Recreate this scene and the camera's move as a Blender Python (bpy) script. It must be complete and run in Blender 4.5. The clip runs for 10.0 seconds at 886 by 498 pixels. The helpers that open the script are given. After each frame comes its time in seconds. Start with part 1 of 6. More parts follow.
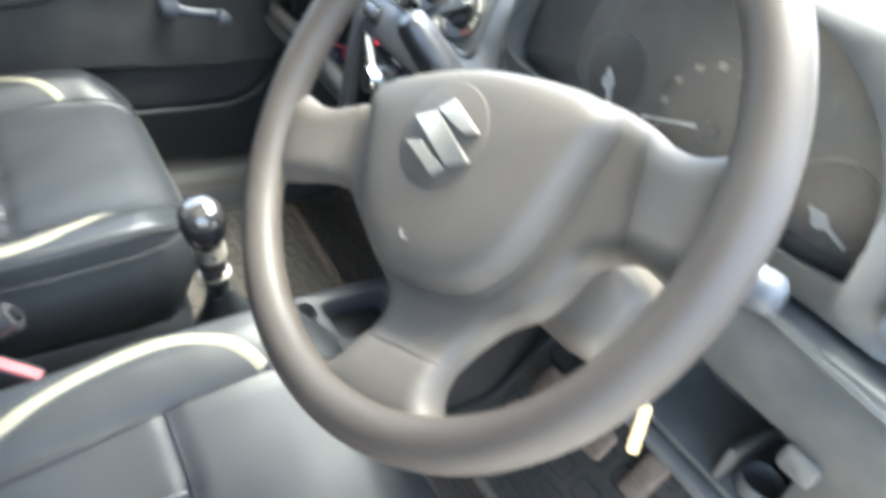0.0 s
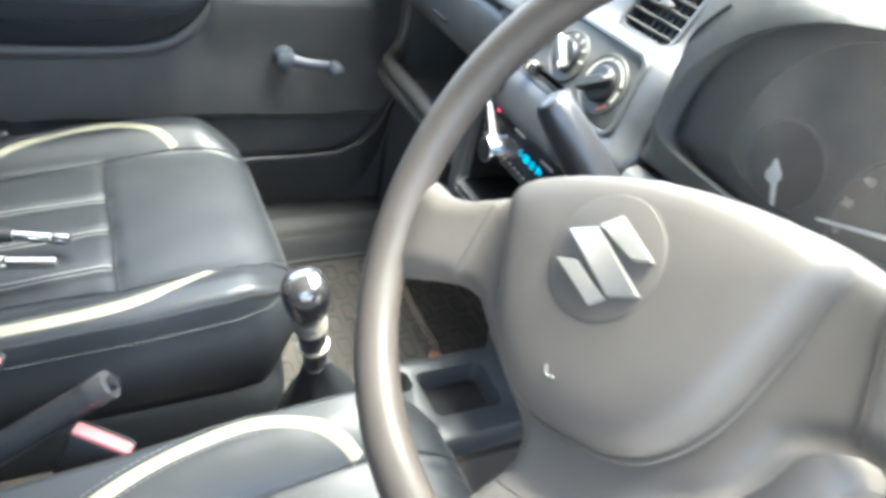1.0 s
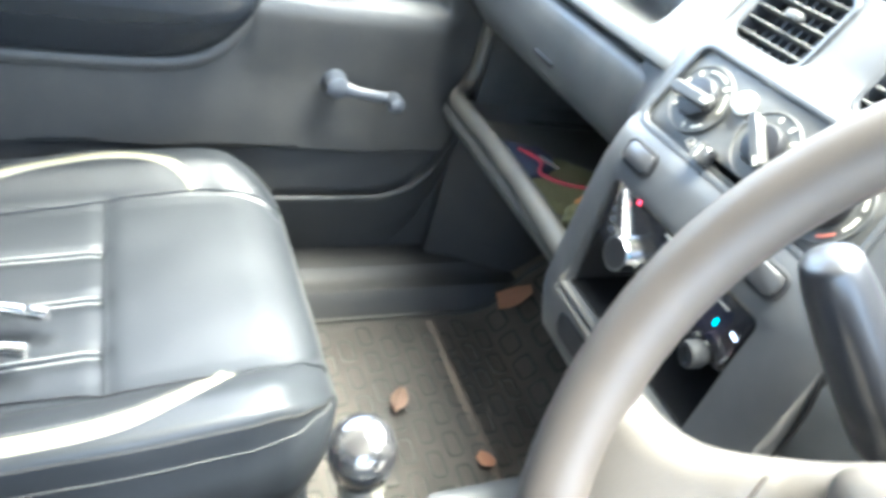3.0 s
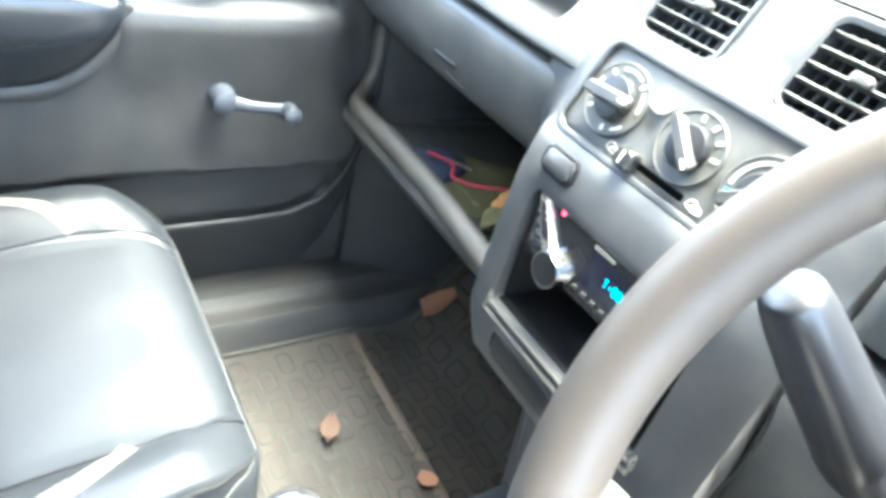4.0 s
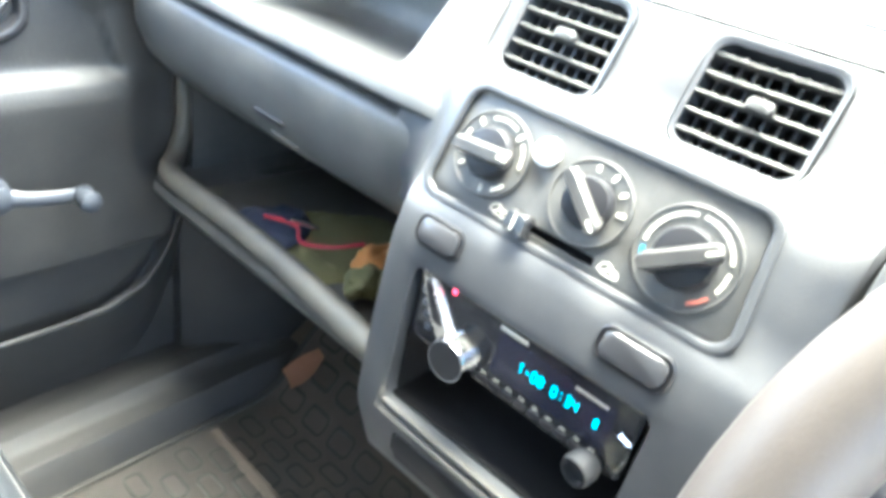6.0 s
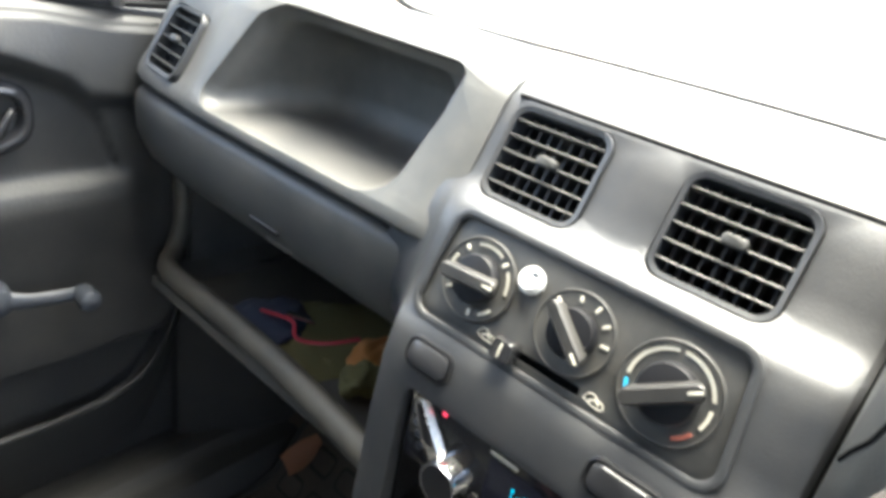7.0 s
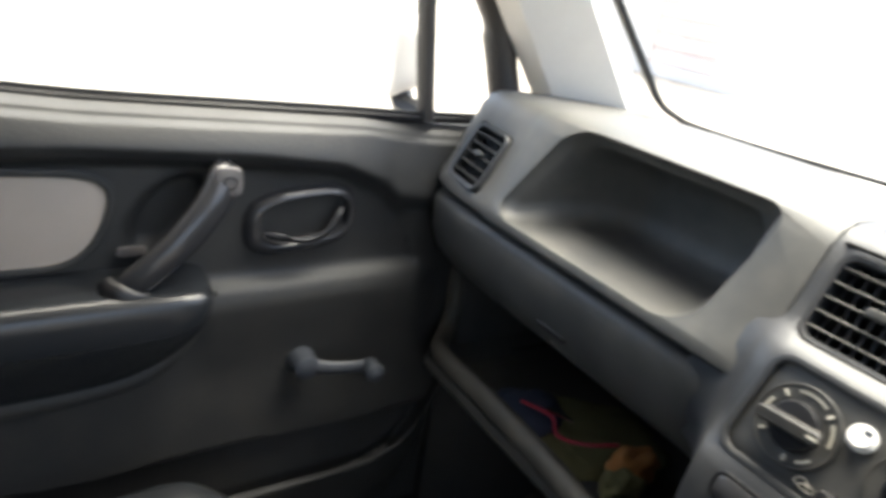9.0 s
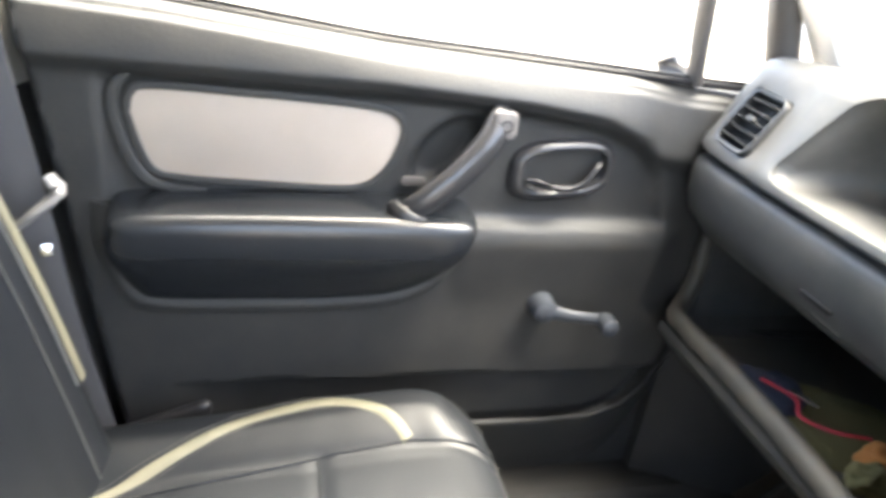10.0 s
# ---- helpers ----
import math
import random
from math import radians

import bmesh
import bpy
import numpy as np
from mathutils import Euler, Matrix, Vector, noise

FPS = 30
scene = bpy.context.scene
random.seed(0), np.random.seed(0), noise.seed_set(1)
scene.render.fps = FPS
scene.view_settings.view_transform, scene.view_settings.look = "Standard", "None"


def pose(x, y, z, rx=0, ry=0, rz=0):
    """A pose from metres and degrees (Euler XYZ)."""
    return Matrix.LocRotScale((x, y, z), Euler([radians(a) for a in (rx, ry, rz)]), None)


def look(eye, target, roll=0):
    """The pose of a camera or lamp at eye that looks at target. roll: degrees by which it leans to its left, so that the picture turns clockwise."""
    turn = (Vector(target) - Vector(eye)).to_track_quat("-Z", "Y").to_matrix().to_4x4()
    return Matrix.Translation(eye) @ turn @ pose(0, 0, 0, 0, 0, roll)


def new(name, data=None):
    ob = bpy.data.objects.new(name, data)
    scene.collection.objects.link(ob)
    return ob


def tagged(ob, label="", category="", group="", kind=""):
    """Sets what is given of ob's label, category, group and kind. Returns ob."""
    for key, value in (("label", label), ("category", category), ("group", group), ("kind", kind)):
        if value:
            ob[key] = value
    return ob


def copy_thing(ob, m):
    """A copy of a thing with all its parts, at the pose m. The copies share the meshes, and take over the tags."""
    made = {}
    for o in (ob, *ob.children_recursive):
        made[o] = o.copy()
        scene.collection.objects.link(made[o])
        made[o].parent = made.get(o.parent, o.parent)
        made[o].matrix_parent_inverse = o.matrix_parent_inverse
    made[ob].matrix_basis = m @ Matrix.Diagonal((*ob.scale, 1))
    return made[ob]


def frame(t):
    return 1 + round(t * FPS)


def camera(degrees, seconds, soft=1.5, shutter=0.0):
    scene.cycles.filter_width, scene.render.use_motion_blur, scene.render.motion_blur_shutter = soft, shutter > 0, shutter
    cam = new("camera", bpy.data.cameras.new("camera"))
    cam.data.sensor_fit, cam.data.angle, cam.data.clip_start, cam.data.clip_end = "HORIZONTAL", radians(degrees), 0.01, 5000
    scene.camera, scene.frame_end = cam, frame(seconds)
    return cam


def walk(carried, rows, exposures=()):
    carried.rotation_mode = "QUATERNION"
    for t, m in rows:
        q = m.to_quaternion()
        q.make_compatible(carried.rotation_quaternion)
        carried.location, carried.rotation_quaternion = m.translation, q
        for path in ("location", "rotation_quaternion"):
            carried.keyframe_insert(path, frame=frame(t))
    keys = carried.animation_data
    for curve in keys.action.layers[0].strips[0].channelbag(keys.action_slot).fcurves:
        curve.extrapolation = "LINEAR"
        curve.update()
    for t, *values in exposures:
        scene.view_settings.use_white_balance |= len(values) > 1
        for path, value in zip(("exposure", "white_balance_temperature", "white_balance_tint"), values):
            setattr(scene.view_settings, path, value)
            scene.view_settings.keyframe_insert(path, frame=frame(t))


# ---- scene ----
# World: x to the car's front, y to its left (passenger) side, z up from the floor.
cam = camera(65.8, 10.0, soft=3.8, shutter=0.5)
EXPOSURES = [(0.0, 4.60, 6150, -4), (1.0, 4.90, 6150, -5), (2.0, 5.40, 6130, -6), (3.0, 5.68, 6130, -6), (4.5, 6.10, 6130, -6), (5.5, 6.20, 6130, -6), (6.0, 5.93, 6180, -5), (7.3, 3.50, 6700, -1), (8.5, 2.90, 6700, -1), (9.2, 2.90, 6850, 1), (9.6, 3.40, 6950, 2), (9.8, 4.25, 6950, 2), (10.0, 4.68, 6950, 2)]
PATH = [
    (0, (-0.466, -0.677, 0.921), (0.575, 0.557, -0.261), 13.5),
    (0.25, (-0.468, -0.662, 0.942), (0.482, 0.690, -0.182), 11.7),
    (0.5, (-0.469, -0.643, 0.955), (0.429, 0.746, -0.170), 10.5),
    (0.75, (-0.461, -0.614, 0.940), (0.412, 0.788, -0.190), 11.1),
    (1, (-0.457, -0.581, 0.918), (0.393, 0.822, -0.226), 12.0),
    (1.25, (-0.473, -0.546, 0.905), (0.315, 0.885, -0.246), 12.0),
    (1.5, (-0.490, -0.509, 0.896), (0.235, 0.951, -0.261), 11.8),
    (1.75, (-0.491, -0.470, 0.889), (0.195, 1.005, -0.273), 11.4),
    (2, (-0.486, -0.433, 0.883), (0.186, 1.047, -0.282), 11.1),
    (2.25, (-0.477, -0.401, 0.879), (0.220, 1.066, -0.289), 11.4),
    (2.5, (-0.465, -0.373, 0.875), (0.274, 1.075, -0.290), 12.3),
    (2.75, (-0.454, -0.349, 0.868), (0.321, 1.091, -0.285), 14.2),
    (3, (-0.437, -0.330, 0.861), (0.393, 1.097, -0.268), 16.4),
    (3.2, (-0.413, -0.321, 0.858), (0.487, 1.086, -0.242), 17.7),
    (3.48, (-0.409, -0.304, 0.858), (0.542, 1.067, -0.240), 17.0),
    (3.75, (-0.409, -0.287, 0.859), (0.588, 1.049, -0.242), 15.9),
    (4.03, (-0.410, -0.269, 0.860), (0.633, 1.029, -0.245), 14.9),
    (4.3, (-0.410, -0.251, 0.858), (0.681, 1.012, -0.244), 14.2),
    (4.5, (-0.410, -0.236, 0.841), (0.741, 1.005, -0.223), 15.7),
    (4.75, (-0.406, -0.217, 0.831), (0.804, 0.966, -0.233), 15.9),
    (5, (-0.399, -0.200, 0.828), (0.857, 0.920, -0.253), 15.3),
    (5.25, (-0.392, -0.185, 0.825), (0.902, 0.891, -0.257), 14.8),
    (5.5, (-0.383, -0.174, 0.828), (0.944, 0.872, -0.242), 14.0),
    (5.8, (-0.371, -0.167, 0.845), (0.998, 0.867, -0.180), 12.8),
    (6, (-0.363, -0.163, 0.857), (1.034, 0.864, -0.138), 12.0),
    (6.2, (-0.364, -0.171, 0.874), (1.058, 0.868, -0.073), 12.0),
    (6.48, (-0.360, -0.166, 0.886), (1.068, 0.893, -0.029), 11.5),
    (6.75, (-0.355, -0.160, 0.897), (1.076, 0.919, 0.010), 11.0),
    (7.02, (-0.350, -0.153, 0.908), (1.080, 0.947, 0.045), 10.4),
    (7.3, (-0.346, -0.147, 0.918), (1.080, 0.978, 0.079), 9.8),
    (7.5, (-0.347, -0.145, 0.923), (1.041, 1.021, 0.079), 9.1),
    (7.75, (-0.353, -0.140, 0.928), (1.005, 1.066, 0.104), 8.7),
    (8, (-0.365, -0.133, 0.933), (0.967, 1.130, 0.138), 8.5),
    (8.2, (-0.381, -0.128, 0.938), (0.925, 1.216, 0.158), 8.2),
    (8.5, (-0.404, -0.121, 0.946), (0.819, 1.273, 0.196), 7.9),
    (8.75, (-0.423, -0.115, 0.950), (0.710, 1.346, 0.198), 7.9),
    (9, (-0.444, -0.113, 0.951), (0.584, 1.422, 0.185), 8.0),
    (9.25, (-0.471, -0.117, 0.947), (0.446, 1.493, 0.167), 7.9),
    (9.5, (-0.495, -0.125, 0.940), (0.285, 1.534, 0.140), 7.9),
    (9.8, (-0.511, -0.141, 0.926), (0.047, 1.500, 0.092), 8.1),
    (10, (-0.522, -0.151, 0.917), (-0.038, 1.582, 0.044), 7.6),
]
walk(cam, [(t, look(eye, target, roll)) for t, eye, target, roll in PATH],
     exposures=EXPOSURES)
from mathutils.bvhtree import BVHTree
from mathutils.geometry import delaunay_2d_cdt

# ---- world and light ----
world = bpy.data.worlds.new("sky")
scene.world = world
world.use_nodes = True
wn = world.node_tree
sky = wn.nodes.new("ShaderNodeTexSky")
sky.sky_type = "NISHITA"
sky.sun_disc = False
sky.sun_elevation = radians(74)
sky.sun_rotation = radians(78)
sky.air_density = 0.6
sky.dust_density = 5.0
sky.ozone_density = 0.0
wn.links.new(sky.outputs[0], wn.nodes["Background"].inputs[0])
wn.nodes["Background"].inputs[1].default_value = 0.15
sun_data = bpy.data.lights.new("sun", "SUN")
sun_data.energy = 1.4
sun_data.angle = radians(50)
sun_data.color = (1.0, 0.97, 0.93)
sun = new("sun", sun_data)
sun.matrix_world = look((0.82, 0.17, 2.92), (0, 0, 0))


# ---- materials ----
def material(name, base, rough=0.5, metal=0.0, grain=0.0, grain_scale=400.0, stain=None, stain_amount=0.0,
             stain_scale=9.0, coat=0.0, spec=0.5, even=False):
    """Plain surface with fine relief, a second colour in soft patches and uneven gloss."""
    m = bpy.data.materials.new(name)
    m.use_nodes = True
    nt = m.node_tree
    b = nt.nodes["Principled BSDF"]
    co = nt.nodes.new("ShaderNodeTexCoord")
    big = nt.nodes.new("ShaderNodeTexNoise")
    big.inputs["Scale"].default_value = stain_scale
    big.inputs["Detail"].default_value = 4
    big.inputs["Roughness"].default_value = 0.65
    nt.links.new(co.outputs["Object"], big.inputs["Vector"])
    ramp = nt.nodes.new("ShaderNodeValToRGB")
    ramp.color_ramp.elements[0].position, ramp.color_ramp.elements[1].position = 0.30, 0.80
    ramp.color_ramp.interpolation = "EASE"
    nt.links.new(big.outputs[0], ramp.inputs[0])
    mix = nt.nodes.new("ShaderNodeMix")
    mix.data_type = "RGBA"
    mix.inputs["A"].default_value = (*base, 1)
    second = stain if stain else tuple(min(1, c * 1.25 + 0.01) for c in base)
    mix.inputs["B"].default_value = (*second, 1)
    mul = nt.nodes.new("ShaderNodeMath")
    mul.operation = "MULTIPLY"
    mul.inputs[1].default_value = stain_amount if stain_amount else 0.35
    nt.links.new(ramp.outputs[0], mul.inputs[0])
    nt.links.new(mul.outputs[0], mix.inputs["Factor"])
    fine = nt.nodes.new("ShaderNodeTexNoise")
    fine.inputs["Scale"].default_value = grain_scale
    fine.inputs["Detail"].default_value = 3
    nt.links.new(co.outputs["Object"], fine.inputs["Vector"])
    var = nt.nodes.new("ShaderNodeHueSaturation")
    vm = nt.nodes.new("ShaderNodeMapRange")
    vm.inputs["To Min"].default_value, vm.inputs["To Max"].default_value = 0.95, 1.05
    nt.links.new(fine.outputs[0], vm.inputs["Value"])
    nt.links.new(vm.outputs[0], var.inputs["Value"])
    nt.links.new(mix.outputs["Result"], var.inputs["Color"])
    nt.links.new(var.outputs[0], b.inputs["Base Color"])
    rm = nt.nodes.new("ShaderNodeMapRange")
    rm.inputs["To Min"].default_value, rm.inputs["To Max"].default_value = max(0.02, rough - 0.09), min(1, rough + 0.12)
    nt.links.new(big.outputs[0], rm.inputs["Value"])
    if even:
        b.inputs["Roughness"].default_value = rough
    else:
        nt.links.new(rm.outputs[0], b.inputs["Roughness"])
    b.inputs["Metallic"].default_value = metal
    b.inputs["Specular IOR Level"].default_value = spec
    b.inputs["Coat Weight"].default_value = coat
    if grain:
        bump = nt.nodes.new("ShaderNodeBump")
        bump.inputs["Strength"].default_value = grain
        bump.inputs["Distance"].default_value = 0.0006
        nt.links.new(fine.outputs[0], bump.inputs["Height"])
        nt.links.new(bump.outputs[0], b.inputs["Normal"])
    return m


def glow(name, color, strength):
    m = bpy.data.materials.new(name)
    m.use_nodes = True
    b = m.node_tree.nodes["Principled BSDF"]
    b.inputs["Base Color"].default_value = (*color, 1)
    b.inputs["Emission Color"].default_value = (*color, 1)
    b.inputs["Emission Strength"].default_value = strength
    return m


def clear(name, tint=(1, 1, 1), rough=0.0, gloss=0.05, dust=0.0):
    """Thin glass: mostly see-through with a faint mirror."""
    m = bpy.data.materials.new(name)
    m.use_nodes = True
    nt = m.node_tree
    out = nt.nodes["Material Output"]
    nt.nodes.remove(nt.nodes["Principled BSDF"])
    tr = nt.nodes.new("ShaderNodeBsdfTransparent")
    tr.inputs[0].default_value = (*tint, 1)
    gl = nt.nodes.new("ShaderNodeBsdfGlossy")
    gl.inputs["Roughness"].default_value = rough
    mx = nt.nodes.new("ShaderNodeMixShader")
    mx.inputs[0].default_value = gloss
    nt.links.new(tr.outputs[0], mx.inputs[1])
    nt.links.new(gl.outputs[0], mx.inputs[2])
    nt.links.new(mx.outputs[0], out.inputs[0])
    if dust:
        film = nt.nodes.new("ShaderNodeBsdfDiffuse")
        film.inputs[0].default_value = (0.46, 0.43, 0.39, 1)
        patch = nt.nodes.new("ShaderNodeTexNoise")
        patch.inputs["Scale"].default_value = 14
        patch.inputs["Detail"].default_value = 4
        co = nt.nodes.new("ShaderNodeTexCoord")
        nt.links.new(co.outputs["Object"], patch.inputs["Vector"])
        amount = nt.nodes.new("ShaderNodeMapRange")
        amount.inputs["To Min"].default_value, amount.inputs["To Max"].default_value = dust * 0.5, dust * 1.5
        nt.links.new(patch.outputs[0], amount.inputs["Value"])
        over = nt.nodes.new("ShaderNodeMixShader")
        nt.links.new(amount.outputs[0], over.inputs[0])
        nt.links.new(mx.outputs[0], over.inputs[1])
        nt.links.new(film.outputs[0], over.inputs[2])
        nt.links.new(over.outputs[0], out.inputs[0])
    return m


DUST = (0.20, 0.185, 0.16)
M_DASH = material("dash_plastic", (0.048, 0.049, 0.048), 0.47, grain=0.35, grain_scale=700, stain=DUST, stain_amount=0.28)
M_CONSOLE = material("console_plastic", (0.030, 0.032, 0.036), 0.38, grain=0.3, grain_scale=700, stain=DUST, stain_amount=0.15)
M_DOOR = material("door_plastic", (0.024, 0.0245, 0.0245), 0.54, grain=0.7, grain_scale=240, stain=(0.050, 0.047, 0.042), stain_amount=0.45, stain_scale=17)
M_ARM = material("armrest_vinyl", (0.017, 0.019, 0.022), 0.27, grain=0.0, grain_scale=260, stain=(0.021, 0.023, 0.026), stain_scale=5, even=True)
M_WHEEL = material("wheel_plastic", (0.045, 0.038, 0.033), 0.50, spec=0.36, grain=0.15, grain_scale=800, stain=(0.066, 0.057, 0.048), stain_amount=0.4)
M_PAD = material("pad_plastic", (0.062, 0.055, 0.048), 0.50, spec=0.36, grain=0.15, grain_scale=800, stain=(0.098, 0.088, 0.077), stain_amount=0.4)
M_BLACK = material("black_plastic", (0.010, 0.010, 0.0115), 0.36, grain=0.15, grain_scale=500, spec=0.35)
# near-black for gaps and recesses: their shade is put into the colour
M_DARK = material("cavity_shade", (0.008, 0.008, 0.0085), 0.8, spec=0.1)
M_SEAT = material("black_leatherette", (0.0110, 0.0125, 0.015), 0.46, spec=0.34, grain=0.0, grain_scale=260, stain=(0.015, 0.0165, 0.019), stain_amount=0.3, stain_scale=5, even=True)
M_CREAM = material("cream_leatherette", (0.130, 0.124, 0.088), 0.6, grain=0.3, grain_scale=420, stain=(0.16, 0.145, 0.105), stain_amount=0.5)
M_SEAM = material("grey_thread", (0.075, 0.075, 0.072), 0.8)
M_THREAD = material("white_thread", (0.25, 0.25, 0.24), 0.8)
M_MAT = material("dusty_rubber", (0.066, 0.061, 0.055), 0.8, grain=0.5, grain_scale=300, stain=(0.110, 0.095, 0.081), stain_amount=0.8, stain_scale=7)
M_CARPET = material("dark_carpet", (0.060, 0.051, 0.042), 0.95, grain=1.0, grain_scale=300, stain=(0.10, 0.075, 0.057), stain_amount=0.6)
M_FABRIC = material("beige_fabric", (0.44, 0.38, 0.32), 0.85, grain=0.8, grain_scale=900)
M_PALE = material("pale_trim", (0.80, 0.77, 0.72), 0.6, grain=0.2, grain_scale=400)
M_CHROME = material("chrome", (0.75, 0.75, 0.76), 0.14, metal=1.0)
M_SILVER = material("satin_silver", (0.55, 0.53, 0.51), 0.32, metal=0.9)
M_GREY = material("grey_handle", (0.040, 0.045, 0.055), 0.45, grain=0.2, grain_scale=500)
M_TRIM = material("satin_trim", (0.030, 0.030, 0.032), 0.22, grain=0.15, grain_scale=500)
M_GLOSS = material("gloss_black", (0.01, 0.01, 0.012), 0.12, coat=0.4)
M_WHITE = material("white_plastic", (0.8, 0.79, 0.76), 0.4)
M_MARK = material("print_white", (0.42, 0.40, 0.34), 0.6)
M_PANEL = material("panel_plastic", (0.036, 0.036, 0.035), 0.5, grain=0.3, grain_scale=700, stain=DUST, stain_amount=0.18, stain_scale=30)
M_BLUE = material("print_blue", (0.02, 0.30, 0.50), 0.6)
M_RED = material("print_red", (0.26, 0.075, 0.05), 0.6)
M_COVER = material("dull_black_plastic", (0.011, 0.0115, 0.013), 0.62, grain=0.2, grain_scale=500, spec=0.16)
M_LEVER = material("lever_plastic", (0.011, 0.012, 0.014), 0.3, spec=0.5)
M_CAP = material("dark_gloss", (0.010, 0.010, 0.012), 0.07, spec=0.9, stain=(0.06, 0.058, 0.055), stain_amount=0.7, stain_scale=70, coat=0.6)
M_RING = material("worn_silver", (0.30, 0.285, 0.25), 0.28, metal=0.9, stain=(0.2, 0.19, 0.17), stain_amount=0.5, stain_scale=60)
M_BUCKLE = material("buckle_red", (0.20, 0.060, 0.068), 0.6, spec=0.2)
M_CYAN = glow("display_cyan", (0.0, 0.62, 0.9), 0.07)
M_RUBBER = material("black_rubber", (0.012, 0.012, 0.012), 0.5, grain=0.2, grain_scale=300, spec=0.3)
M_GLASS = clear("clear_glass")
M_LENS = clear("dusty_lens", (0.85, 0.84, 0.81), 0.25, 0.10, 0.10)
M_BELT = material("belt_webbing", (0.06, 0.06, 0.065), 0.7, grain=0.6, grain_scale=900)
M_ORANGE = material("orange_cloth", (0.42, 0.19, 0.06), 0.9, grain=0.5, grain_scale=500)
M_OLIVE = material("olive_cloth", (0.12, 0.115, 0.05), 0.9, grain=0.5, grain_scale=500)
M_BRICK = material("terracotta_paper", (0.42, 0.22, 0.14), 0.85, grain=0.4, grain_scale=300)
M_LEAF = material("dry_leaf", (0.25, 0.165, 0.125), 0.8, grain=0.3, grain_scale=300)
M_WIRE = material("red_wire", (0.36, 0.025, 0.05), 0.4)
M_BRASS = material("brass_tag", (0.72, 0.50, 0.22), 0.45, stain=(0.5, 0.34, 0.16), stain_amount=0.4)
M_BODY = material("car_paint", (0.62, 0.60, 0.57), 0.35)
M_EARTH = material("pale_ground", (0.33, 0.305, 0.27), 0.9, grain=0.5, grain_scale=60, stain=(0.25, 0.225, 0.195), stain_amount=0.5, stain_scale=0.8)
M_DUSTY = material("dusty_edge", (0.095, 0.083, 0.066), 0.6, grain=0.3, grain_scale=500)
M_BLOCKER = material("grey_plaster", (0.50, 0.48, 0.45), 0.9, grain=0.4, grain_scale=40, stain=(0.40, 0.38, 0.35), stain_amount=0.5, stain_scale=1.2)
M_WALL = material("pale_plaster", (0.74, 0.70, 0.65), 0.85, stain=(0.64, 0.58, 0.52), stain_amount=0.5, stain_scale=1.5)
M_PINK = material("pink_plaster", (0.82, 0.74, 0.71), 0.85, stain=(0.76, 0.66, 0.62), stain_amount=0.5, stain_scale=1.5)
M_SHUTTER = material("brown_shutter", (0.66, 0.56, 0.51), 0.6)
M_SLAT = material("dusty_slat", (0.040, 0.040, 0.039), 0.5, grain=0.2, grain_scale=600, stain=(0.075, 0.072, 0.066), stain_amount=0.5, stain_scale=40)
M_SILL = material("sill_plastic", (0.017, 0.017, 0.017), 0.62, grain=0.4, grain_scale=300, stain=(0.040, 0.036, 0.031), stain_amount=0.5, stain_scale=14)
M_WORN = material("worn_rubber", (0.12, 0.085, 0.06), 0.6, grain=0.4, grain_scale=300, stain=(0.24, 0.18, 0.13), stain_amount=0.6, stain_scale=40)
M_RIDGE = material("dusty_brown_rubber", (0.080, 0.066, 0.052), 0.8, grain=0.4, grain_scale=300, stain=(0.125, 0.098, 0.075), stain_amount=0.6, stain_scale=18)
M_TUNNEL = material("tunnel_carpet", (0.032, 0.027, 0.023), 0.95, grain=1.0, grain_scale=300, stain=(0.060, 0.048, 0.038), stain_amount=0.5)
M_TREAD = material("bare_rubber", (0.026, 0.025, 0.022), 0.75, grain=0.4, grain_scale=300, stain=(0.050, 0.046, 0.038), stain_amount=0.5, stain_scale=12)
M_MATDARK = material("worn_dark_rubber", (0.066, 0.063, 0.054), 0.75, grain=0.5, grain_scale=300, stain=(0.135, 0.112, 0.088), stain_amount=0.75, stain_scale=6)
M_PILLAR = material("pillar_trim", (0.24, 0.23, 0.21), 0.6, grain=0.2, grain_scale=400)
M_TRIMDUST = material("dusty_trim", (0.036, 0.034, 0.031), 0.6, grain=0.2, grain_scale=500, stain=(0.075, 0.068, 0.056), stain_amount=0.5, stain_scale=25)
M_GRIP = material("worn_grip", (0.019, 0.0185, 0.018), 0.4, grain=0.2, grain_scale=500, stain=(0.042, 0.039, 0.035), stain_amount=0.5, stain_scale=60)
M_SLEEVE = material("bronzed_steel", (0.17, 0.145, 0.11), 0.35, metal=0.6, stain=(0.09, 0.075, 0.055), stain_amount=0.5, stain_scale=40)


# ---- mesh helpers ----
def finish(bm, name, mat, sharp=38):
    bmesh.ops.recalc_face_normals(bm, faces=bm.faces)
    me = bpy.data.meshes.new(name)
    for f in bm.faces:
        f.smooth = True
    bm.to_mesh(me)
    bm.free()
    me.set_sharp_from_angle(angle=radians(sharp))
    me.materials.append(mat)
    return me


def part(name, bm, mat, parent=None, label="", sharp=38):
    ob = new(name, finish(bm, name, mat, sharp))
    if parent:
        ob.parent = parent
        ob.matrix_parent_inverse = parent.matrix_world.inverted()
    if label:
        tagged(ob, label)
    return ob


def thing(name, at, label, category, group="", kind=""):
    ob = new(name)
    ob.empty_display_size = 0.03
    ob.matrix_world = at if isinstance(at, Matrix) else Matrix.Translation(at)
    return tagged(ob, label, category, group, kind)


